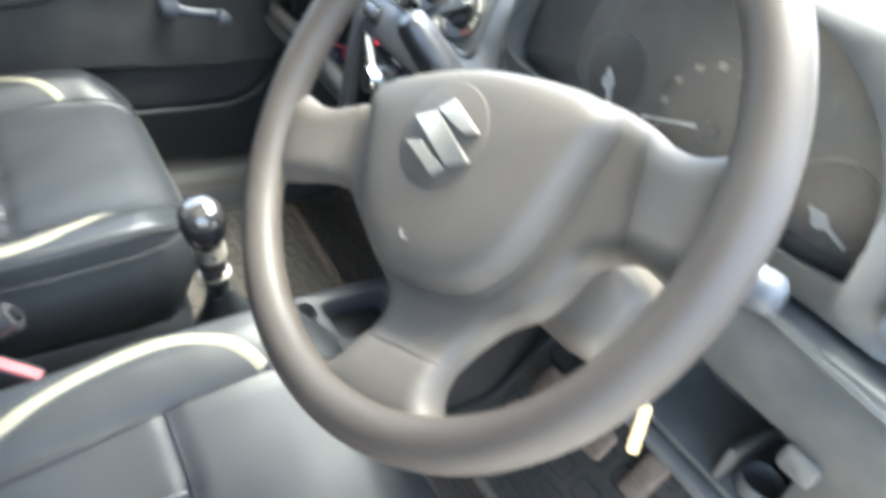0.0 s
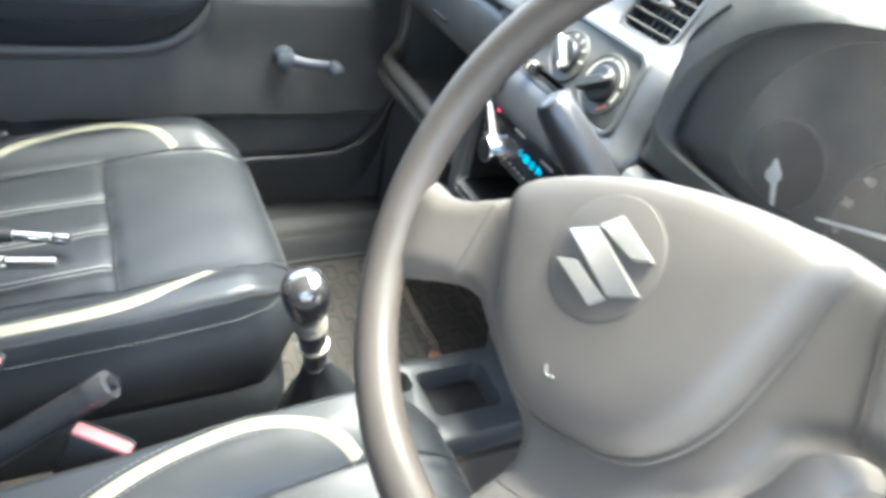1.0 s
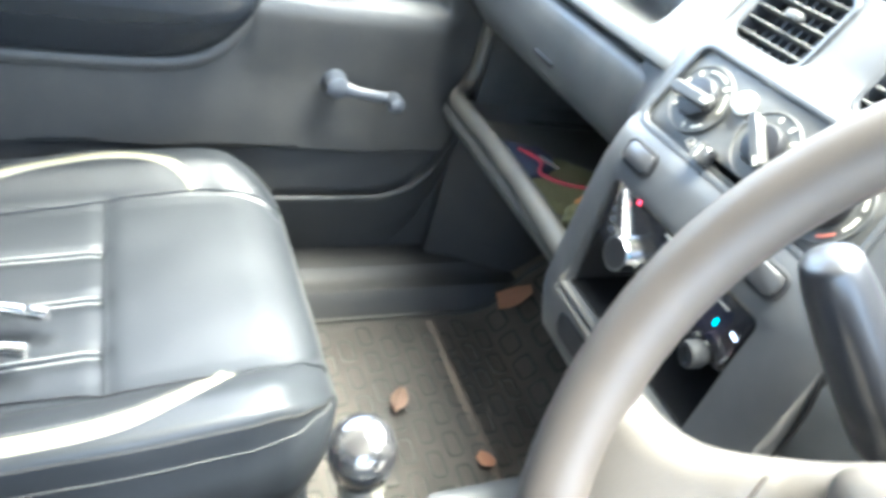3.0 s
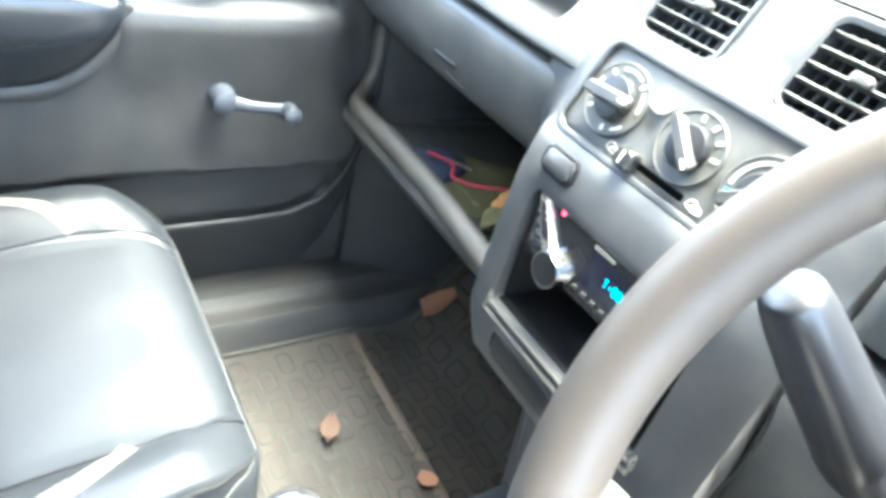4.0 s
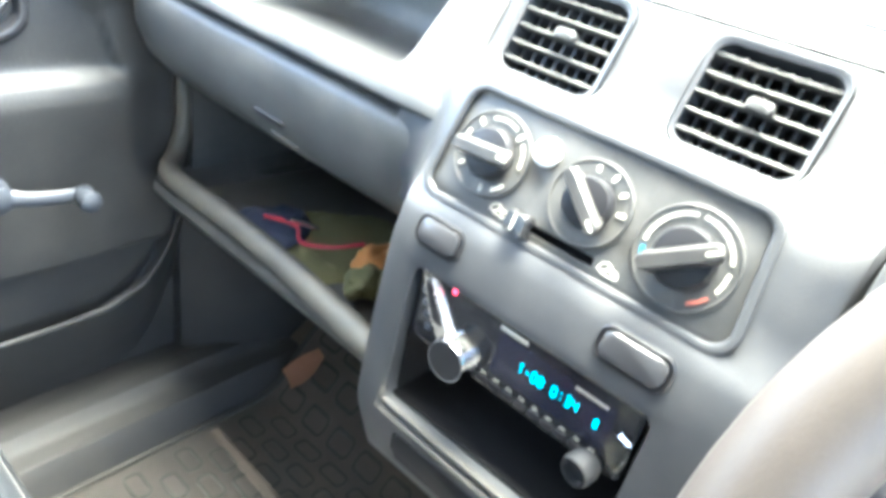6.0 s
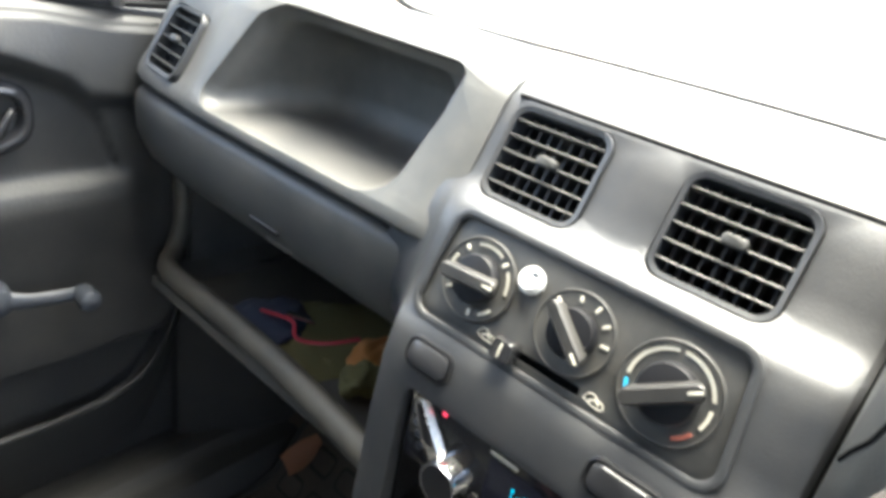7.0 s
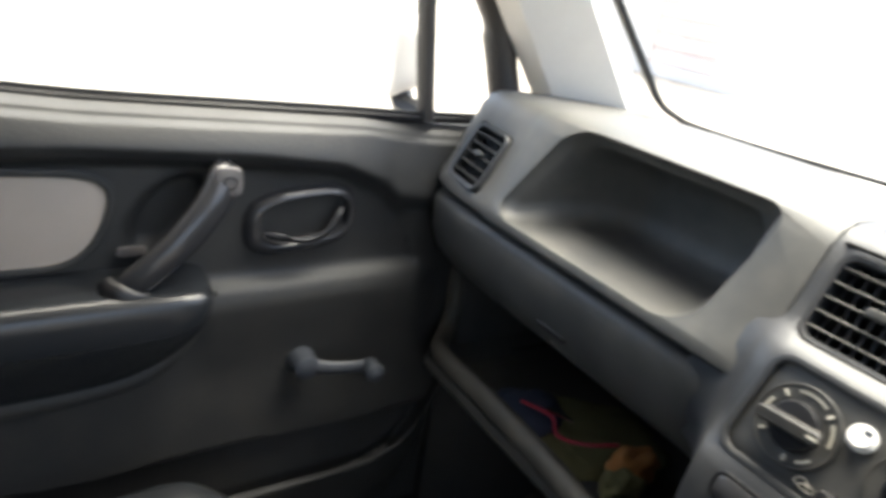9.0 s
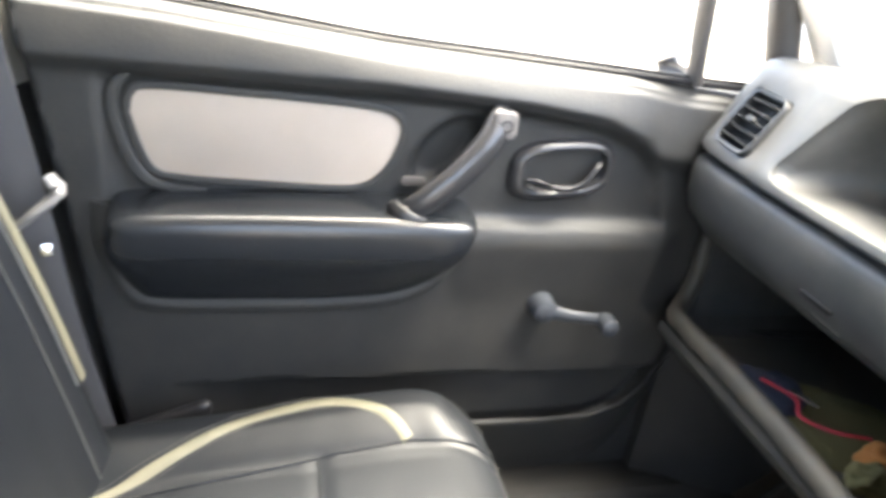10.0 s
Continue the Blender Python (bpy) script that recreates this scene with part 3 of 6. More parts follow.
def face_x(z):
    zs = [p[1] for p in FACE[5:21]][::-1]
    xs = [p[0] for p in FACE[5:21]][::-1]
    return float(np.interp(z, zs, xs))


def face_pose(y, z, dz=0.012):
    """A pose on the console face: its z is the outward normal, x to the car's right."""
    t = Vector((face_x(z + dz) - face_x(z - dz), 0, 2 * dz)).normalized()
    n = Vector((-t.z, 0, t.x))
    m = Matrix((Vector((0, -1, 0)), t, n)).transposed().to_4x4()
    m.translation = (face_x(z), y, z)
    return m


slot = loft([[(x, 0.003 + a, 0.538 + b) for a, b in ring(0.097, 0.061, 0.008)] for x in (-0.10, 0.10)])
pp = face_pose(0.006, 0.686, 0.03)
recess = loft([[pp @ Vector((a * (1.0 if b > 0 else 1.06), b, z)) for a, b in ring(0.107, 0.039, 0.012)] for z in (-0.003, 0.03)])
slider = pp @ Matrix.Translation((-0.003, -0.0305, 0))
cutters = [slot, recess, loft([[slider @ Vector((a, b, z)) for a, b in ring(0.0340, 0.0075, 0.005)] for z in (-0.016, 0.03)])]
VENTS = [face_pose(0.083, 0.761), face_pose(-0.054, 0.760)]
for m in VENTS:
    cutters.append(loft([[m @ Vector((a, b, z)) for a, b in ring(0.0430, 0.0375, 0.0145)] for z in (-0.05, 0.04)]))
ash = face_pose(0.022, 0.437)
cutters.append(loft([[ash @ Vector((a, b, z)) for a, b in ring(0.062, 0.014, 0.008)] for z in (-0.006, 0.03)]))
part("console_body", carved(cons, cutters, 0.0035, 3), M_CONSOLE, console)
for m in VENTS:
    vent(m, 0.0420, 0.0365, 5, console)
part("ashtray", slab(ring(0.060, 0.0125, 0.007), 0.004, ash @ Matrix.Translation((0, 0, -0.005)), 0.002), M_BLACK, console, "closed black ashtray front")
panel = slab([(a * (1.0 if b > 0 else 1.06), b) for a, b in ring(0.1065, 0.0385, 0.0115)], 0.002, pp @ Matrix.Translation((0, 0, -0.0035)), 0.0004)
part("control_panel", carved(panel, [loft([[slider @ Vector((a, b, z)) for a, b in ring(0.0265, 0.0030, 0.002)] for z in (-0.016, 0.03)])]), M_PANEL, console)

edge_ring = [(a * (1.0 if b > 0 else 1.06), b) for a, b in ring(0.1095, 0.0415, 0.014)]
part("panel_bezel", tube([pp @ Vector((a, b, 0.0005)) for a, b in edge_ring + edge_ring[:1]], 0.0034, 8, flat=0.7, up=(-0.9, 0, 0.4)), M_CONSOLE, console)
# open driver's door and a plain wall, both unseen, added to cut side light
dd = loft([[(0.17 - 0.12 * t, -0.73 - 0.92 * t, z) for z in (0.0, 0.76)] + [(0.17 - 0.12 * t + 0.06, -0.73 - 0.92 * t - 0.01, z) for z in (0.76, 0.0)] for t in (0, 0.5, 1)])
shell("driver_door", dd, M_DOOR, "open driver door with dark plastic trim", "car door")
shell("side_light_block", box(-6.0, 4.0, -3.4, -3.2, -0.36, 1.1, 0.01), M_BLOCKER, "unseen pale grey plastered wall added to cut side light", "wall")

part("crest_seam", tube([(0.0795, 0.130, 0.7970), (0.0795, 0.06, 0.7970), (0.0795, -0.14, 0.7970)], 0.0017, 6, steps=8), M_DARK, console)

# worn double ridge along the foot of the radio slot
for z, x, r in ((0.4745, -0.0435, 0.0030), (0.4655, -0.0445, 0.0036)):
    part("slot_ridge", tube([(x + 0.004, 0.103, z + 0.012), (x, 0.1005, z + 0.003), (x, 0.094, z), (x - 0.001, 0.0, z), (x, -0.090, z), (x, -0.0965, z + 0.003), (x + 0.004, -0.099, z + 0.012)], r, 8, flat=0.8, steps=30), M_TRIMDUST, console)


# near-black sheets added inside the radio slot to paint its shade
part("slot_shade", box(-0.036, 0.095, -0.0915, 0.0975, 0.4775, 0.4795), M_DARK, console)
part("slot_shade", box(0.092, 0.096, -0.0915, 0.0975, 0.480, 0.5985), M_DARK, console)
part("slot_shade", box(-0.030, 0.091, 0.0960, 0.0985, 0.480, 0.540), M_DARK, console)


# ---- passenger door ----
door = thing("passenger_door", (-0.33, 0.70, 0.06), "closed front passenger door with dark grey plastic trim", "car door")


def step(a, b, x):
    t = min(1, max(0, (x - a) / (b - a)))
    return t * t * (3 - 2 * t)


DOOR_TOP = [(-0.72, 0.722), (-0.39, 0.716), (-0.2, 0.703), (-0.10, 0.69), (-0.04, 0.665), (0.0, 0.625), (0.02, 0.56), (0.03, 0.55)]
POCK = [(-0.62, 0.214), (-0.30, 0.214), (-0.10, 0.215), (-0.02, 0.219), (0.03, 0.240), (0.06, 0.275), (0.085, 0.33), (0.105, 0.385), (0.125, 0.45), (0.14, 0.47)]


def curve_z(c, x):
    return float(np.interp(x, [p[0] for p in c], [p[1] for p in c]))


GROOVE = [(-0.80, 0.793), (-0.65, 0.785), (-0.39, 0.760), (-0.06, 0.742), (0.02, 0.730), (0.16, 0.722)]
RIM = [(-0.80, 0.806), (-0.65, 0.798), (-0.39, 0.773), (-0.06, 0.757), (0.02, 0.752), (0.16, 0.747)]


def door_depth(x, z):
    """How far the trim stands into the cabin."""
    d = 0.012
    # rolled top that leans back to the glass, a groove, and the ledge that slopes to the pane
    zg = curve_z(GROOVE, x)
    top = curve_z(DOOR_TOP, x)
    foot = max(top - 0.006, zg - 0.098)
    d += 0.015 * step(foot, foot + 0.026, z) - 0.020 * min(1.0, max(0.0, (z - foot - 0.022) / (zg - foot - 0.022))) ** 1.4
    d -= 0.007 * math.exp(-((z - zg) / 0.0030) ** 2)
    if z > zg:
        d -= 2.4 * (z - zg)
    # set-back field with handle and fabric
    inside = step(-0.715, -0.695, x) * (1 - step(top - 0.012, top + 0.006, z)) * step(0.545, 0.556, z)
    d -= 0.012 * inside
    # hand scoop behind the pull handle
    u, v = (x + 0.304) * 0.70 + (z - 0.646) * 0.71, (z - 0.646) * 0.70 - (x + 0.304) * 0.71
    q = (u / 0.062) ** 2 + (v / 0.034) ** 2
    d -= 0.022 * (1 - step(0.45, 1.0, q))
    # ledge below it
    d += 0.016 * (1 - step(0.520, 0.568, z)) * step(-0.30, -0.26, x) * (1 - step(0.02, 0.07, x)) * step(0.40, 0.55, z)
    # flat field, and the map pocket under it
    low = curve_z(POCK, x)
    pocket = (1 - step(0.293, 0.300, z)) * step(low - 0.044, low - 0.030, z) * step(-0.67, -0.55, x)
    d -= 0.020 * pocket
    rim = 1 - step(low - 0.044, low - 0.030, z)
    d += 0.012 * rim
    # tucked under below the pocket
    d -= 0.042 * min(1.0, max(0.0, (low - 0.006 - z) / 0.13))
    return d


bm = bmesh.new()
xs, zs = np.linspace(-0.812, 0.15, 160), np.concatenate([np.linspace(0.0, 0.90, 104), np.linspace(0.90, 1.0, 46)[1:]])
grid = []
for s in zs:
    row = []
    for x in xs:
        z = 0.055 + s * (curve_z(RIM, x) - 0.055)
        rear = -0.800 + 0.075 * (0.79 - z) / 0.6
        px = max(x, rear)
        e = step(0.0, 0.016, x - rear)
        row.append(bm.verts.new((px, 0.668 - door_depth(px, z) * e + (1 - e) * 0.03, z)))
    grid.append(row)
for a, b in zip(grid, grid[1:]):
    for i in range(len(xs) - 1):
        if len({a[i].co.to_tuple(5), a[i + 1].co.to_tuple(5), b[i + 1].co.to_tuple(5), b[i].co.to_tuple(5)}) == 4:
            bm.faces.new((a[i], a[i + 1], b[i + 1], b[i]))
bmesh.ops.delete(bm, geom=[v for v in bm.verts if not v.link_faces], context="VERTS")
ext = bmesh.ops.extrude_face_region(bm, geom=bm.faces[:])
for v in ext["geom"]:
    if isinstance(v, bmesh.types.BMVert):
        v.co.y = 0.715
part("door_trim", bm, M_DOOR, door, sharp=60)
# lip that stands before the map pocket
rows = []
for x in np.linspace(-0.60, 0.128, 60):
    low = curve_z(POCK, x)
    zs_out = [max(0.072, low - h) for h in (0.150, 0.120, 0.090, 0.060, 0.035, 0.016, 0.007, 0.0025)]
    outer = [(x, 0.6415 + 0.042 * min(1.0, max(0.0, (low - 0.006 - z) / 0.13)), z) for z in zs_out]
    rows.append(outer + [(x, 0.6430, low), (x, 0.6450, low), (x, 0.6465, low - 0.002), (x, 0.6490, low - 0.012), (x, 0.6580, low - 0.040)])
part("pocket_lip", loft([row[::-1] for row in rows]), M_DOOR, door, "rounded lip of the map pocket", sharp=60)
part("window_ledge", loft([[(x, 0.6985, curve_z(RIM, x) - 0.006), (x, 0.690, curve_z(RIM, x) - 0.005), (x, 0.689, curve_z(RIM, x) + 0.001), (x, 0.692, curve_z(RIM, x) + 0.004), (x, 0.6985, curve_z(RIM, x) + 0.004)] for x in np.linspace(-0.77, 0.16, 24)]), M_BLACK, door)
part("glass_seal", tube([(x, 0.699, curve_z(RIM, x) + 0.006) for x in (-0.775, -0.65, -0.52, -0.39, -0.22, -0.06, 0.02, 0.16)], 0.003, 6, steps=24), M_RUBBER, door)
part("outer_skin", box(-0.80, 0.20, 0.717, 0.745, -0.02, 0.742, 0.012), M_BODY, door, "pale painted outer door skin")
glass = part("window_pane", loft([[(x, 0.70 - 0.06 * t, 0.775 + 0.45 * t) for t in (-0.07, 0.5, 1)] for x in np.linspace(-0.78, 0.03, 6)], close=False), M_GLASS, door)
glass.visible_shadow = False
quarter = part("quarter_pane", loft([[(0.035 + 0.01, 0.70, 0.745), (0.15, 0.70, 0.745)], [(0.03, 0.69, 0.86), (0.13, 0.69, 0.86)], [(0.005, 0.675, 1.0), (0.03, 0.675, 1.0)]], close=False), M_GLASS, door)
quarter.visible_shadow = False
part("division_bar", tube([(0.040, 0.698, 0.748), (0.028, 0.697, 0.84), (0.015, 0.69, 0.92), (-0.02, 0.67, 1.08)], 0.0150, 8, flat=0.7), M_SEAL, door, "dark rubber upright window divider")

# padded armrest
ARM = [(-0.708, 0.560), (-0.695, 0.578), (-0.60, 0.584), (-0.45, 0.585), (-0.33, 0.583), (-0.272, 0.577), (-0.268, 0.55), (-0.285, 0.515), (-0.315, 0.475), (-0.36, 0.450), (-0.44, 0.441), (-0.58, 0.440), (-0.66, 0.442), (-0.685, 0.455), (-0.705, 0.50), (-0.712, 0.535)]
outline = ease([Vector((x, z, 0)) for x, z in ARM + ARM[:1]], 65)[:-1]
acx, acz = -0.49, 0.53
rows = []
for k, dep in ((1.0, -0.010), (1.0, 0.010), (0.99, 0.034), (0.97, 0.052), (0.935, 0.066), (0.88, 0.074), (0.76, 0.079), (0.5, 0.081), (0.02, 0.081)):
    row = []
    for p in outline:
        z = acz + (p.y - acz) * k
        x = acx + (p.x - acx) * (1 - (1 - k) * 0.40)
        row.append((x, 0.664 - dep * (0.42 + 0.58 * step(0.44, 0.545, z)), z))
    rows.append(row)
part("armrest", loft(rows), M_ARM, door, "black padded vinyl armrest", sharp=60)
groove = [(x, 0.652, z) for x, z in [(-0.716, 0.57), (-0.719, 0.53), (-0.712, 0.49), (-0.69, 0.443), (-0.66, 0.431), (-0.58, 0.429), (-0.44, 0.430), (-0.355, 0.439), (-0.308, 0.465), (-0.278, 0.508), (-0.262, 0.55)]]
part("armrest_rim", tube(groove, 0.0115, 10, flat=0.7, up=(0, 1, 0), steps=50), M_DOOR, door)

# fabric insert
INS = [(-0.684, 0.676), (-0.678, 0.699), (-0.655, 0.7085), (-0.55, 0.7065), (-0.43, 0.7020), (-0.386, 0.6965), (-0.3665, 0.683), (-0.3640, 0.662), (-0.374, 0.632), (-0.391, 0.608), (-0.412, 0.5955), (-0.445, 0.5915), (-0.55, 0.5945), (-0.63, 0.5985), (-0.659, 0.607), (-0.673, 0.634)]
outline = [(p.x, p.y) for p in ease([Vector((x, z, 0)) for x, z in INS + INS[:1]], 60)[:-1]]
flat = Matrix(((1, 0, 0, 0), (0, 0, -1, 0.670), (0, 1, 0, 0), (0, 0, 0, 1)))
part("fabric_insert", slab(outline, 0.006, flat, 0.004), M_FABRIC, door, "beige woven fabric insert")
edge3 = [(x * 1.0, 0.662, z) for x, z in outline] + [(outline[0][0], 0.662, outline[0][1])]
part("insert_rim", tube(edge3, 0.0050, 8, flat=0.6, up=(0, 1, 0)), M_DOOR, door)
part("insert_lip", tube([(x, 0.6605, z) for x, z in ((-0.676, 0.722), (-0.694, 0.705), (-0.697, 0.675), (-0.688, 0.635), (-0.672, 0.602), (-0.648, 0.588), (-0.60, 0.584))], [0.003, 0.007, 0.008, 0.008, 0.008, 0.006, 0.003], 8, flat=0.6, up=(0, 1, 0), steps=24), M_DOOR, door)

M_WORNCAP = material("worn_cap", (0.13, 0.12, 0.115), 0.5, stain=(0.08, 0.07, 0.065), stain_amount=0.6, stain_scale=60)
# pull handle with its open screw cap
pull = part("pull_handle", tube([(-0.246, 0.656, 0.706), (-0.250, 0.636, 0.696), (-0.268, 0.620, 0.670), (-0.300, 0.611, 0.635), (-0.330, 0.609, 0.608), (-0.352, 0.611, 0.590), (-0.368, 0.619, 0.580)],
                                [0.0165, 0.0190, 0.0185, 0.0185, 0.018, 0.017, 0.012], 16, flat=0.72, up=(0, 1, 0), steps=30), M_TRIM, door)
cap = frame_at((-0.249, 0.620, 0.697), (-0.15, -1, 0.12))
part("screw_cap", slab(ring(0.0155, 0.0165, 0.008), 0.008, cap @ Matrix.Translation((0, 0, -0.006)), 0.004), M_WORNCAP, pull, "worn grey end cap with an open screw hole")
part("screw_hole", lathe([(0.0075, 0.0), (0.0075, 0.0008), (0.0062, 0.0012), (0.0055, -0.001), (0.0, -0.001)], cap @ Matrix.Translation((0.002, -0.001, 0.0018)), 18), M_DARK, pull)

part("handle_foot", tube([(-0.380, 0.618, 0.592), (-0.370, 0.606, 0.582), (-0.352, 0.601, 0.574), (-0.330, 0.603, 0.571)], [0.009, 0.0145, 0.0125, 0.007], 12, flat=0.7, up=(0, 1, 0), steps=14), M_BLACK, pull, "black socket at the handle foot")
part("worn_patch", slab(ring(0.016, 0.006, 0.005), 0.004, frame_at((-0.346, 0.664, 0.605), (0, -1, 0)), 0.0015), M_WORNCAP, door, "pale worn patch behind the pull handle")

# inner release: a domed oval bezel, a hollow cup and a scooped lever
bez = frame_at((-0.145, 0.662, 0.6275), (0, -1, 0))


def oval(w, h, z, du=0.0, dv=0.0, n=44):
    """A fat slanting oval on the bezel's plane."""
    out = []
    for i in range(n):
        a = 2 * math.pi * i / n
        c, s = math.cos(a), math.sin(a)
        u, v = w * math.copysign(abs(c) ** 0.66, c), h * math.copysign(abs(s) ** 0.66, s)
        out.append(bez @ Vector((u + du, v + dv + 0.10 * u, z)))
    return out


release = part("release_bezel", loft([oval(0.0745, 0.0440, -0.006), oval(0.0735, 0.0430, 0.000), oval(0.0700, 0.0400, 0.0045), oval(0.0655, 0.0360, 0.0075), oval(0.0615, 0.0325, 0.0088, 0.001, 0.001), oval(0.0595, 0.0305, 0.0080, 0.002, 0.0015),
                                      oval(0.0580, 0.0290, 0.0050, 0.002, 0.002), oval(0.0560, 0.0270, -0.005, 0.003, 0.003), oval(0.0480, 0.0220, -0.014, 0.004, 0.004)], cap=False), M_TRIM, door, "satin dark grey domed oval bezel", sharp=70)
part("cup", loft([oval(0.0485, 0.0225, -0.0128, 0.004, 0.004), oval(0.030, 0.014, -0.0150, 0.004, 0.004), oval(0.001, 0.001, -0.0155, 0.004, 0.004)]), M_COVER, release, sharp=70)
EDGE = [(-0.197, 0.6195, 0.6500), (-0.181, 0.6195, 0.6450), (-0.162, 0.6140, 0.6410), (-0.140, 0.6130, 0.6400), (-0.121, 0.6210, 0.6405), (-0.109, 0.6370, 0.6430), (-0.099, 0.6460, 0.6490)]
rim3 = ease([Vector((x, y, z)) for x, z, y in EDGE], 26)
rows = []
for i, p in enumerate(rim3):
    k = i / (len(rim3) - 1)
    out = Vector((0.35 + 0.65 * k, 0, -1 + 0.75 * k)).normalized()
    wide = 0.017 - 0.007 * k - 0.006 * (1 - min(1, k * 5)) ** 2
    rows.append([p + out * (wide * a) + Vector((0, b, 0)) for a, b in ((0.0, 0.0), (0.10, -0.0022), (0.28, -0.0026), (0.62, 0.0010), (1.0, 0.0055), (0.6, 0.0100), (0.05, 0.0060))])
part("release_lever", loft(rows), M_TRIM, release, "satin grey scooped release lever", sharp=60)
part("lock_slide", slab(ring(0.0085, 0.0035, 0.003), 0.006, bez @ Matrix.Translation((-0.014, 0.012, -0.014)), 0.002), M_GREY, release)

# window winder
hub = Vector((-0.140, 0.656, 0.425))
winder = part("window_winder", lathe([(0.0, 0.034), (0.010, 0.034), (0.017, 0.030), (0.0185, 0.022), (0.0195, 0.004), (0.021, 0.0)], frame_at(hub, (0, -1, 0))), M_GREY, door, "grey plastic window winder")
part("winder_arm", tube([hub + Vector((0.004, -0.024, 0)), hub + Vector((0.03, -0.031, -0.004)), hub + Vector((0.06, -0.036, -0.006)), hub + Vector((0.090, -0.036, -0.009))], [0.013, 0.0095, 0.009, 0.010], 12, flat=0.6, up=(0, 1, 0), steps=14), M_GREY, winder)
part("winder_knob", lathe([(0.0, 0.030), (0.007, 0.0295), (0.0125, 0.026), (0.014, 0.020), (0.0125, 0.008), (0.0135, 0.002), (0.013, 0.0)], frame_at(hub + Vector((0.089, -0.036, -0.009)), (0, -1, 0))), M_GREY, winder)

# sill plate and kick panel
SILL = [(0.712, 0.070), (0.66, 0.072), (0.645, 0.080), (0.628, 0.084), (0.610, 0.082), (0.600, 0.072), (0.588, 0.066), (0.572, 0.068), (0.560, 0.066), (0.548, 0.052), (0.540, 0.030), (0.532, 0.020), (0.525, 0.0), (0.712, 0.0)]
shell("sill_plate", loft([[(x, y, z) for y, z in SILL] for x in np.linspace(-0.85, 0.30, 12)]), M_SILL, "dark scuffed plastic door sill plate in rounded steps", "trim")
shell("kick_panel", loft([[(0.10, 0.665, z), (0.13, 0.640, z), (0.18, 0.610, z), (0.30, 0.585, z), (0.48, 0.575, z), (0.48, 0.69, z), (0.10, 0.69, z)] for z in (0.03, 0.2, 0.40)]), M_SILL, "dark plastic kick panel beside the footwell", "trim")


# ---- seats ----
def seat_top(u):
    """Height of the cushion over its middle: raised sides. u from -1 to 1."""
    a = abs(u)
    return 0.028 * step(0.55, 0.84, a) - 0.060 * step(0.91, 1.0, a) ** 2


def tuck(x, u):
    """Depth of the pulled-in seams of the cushion cover."""
    d = 0.0
    if x < -0.464:
        for c in (-0.40, -0.08, 0.24):
            d += 0.0040 * math.exp(-((u - c) / 0.045) ** 2)
    if abs(u) < 0.66:
        d += 0.0035 * math.exp(-((x + 0.464) / 0.009) ** 2)
    d += 0.0030 * math.exp(-((abs(u) - 0.635) / 0.03) ** 2)
    d += 0.0025 * noise.noise((x * 9, u * 2.4, 2.2)) + 0.0006 * noise.noise((x * 26, u * 7.0, 7.7))
    return d


def cushion_z(x):
    return float(np.interp(x, [-0.82, -0.60, -0.465, -0.36, -0.31, -0.275, -0.25, -0.235], [0.275, 0.298, 0.313, 0.324, 0.327, 0.322, 0.308, 0.28]))


def half_width(x):
    return float(np.interp(x, [-0.80, -0.65, -0.45, -0.34, -0.295, -0.265, -0.245, -0.232], [0.252, 0.258, 0.260, 0.257, 0.248, 0.225, 0.198, 0.165]))


SEAT_Y = 0.318


def seat_point(x, u, lift=0.0):
    return Vector((x, SEAT_Y + u * half_width(x), cushion_z(x) + seat_top(u) * step(-0.238, -0.33, x) - tuck(x, u) + lift))


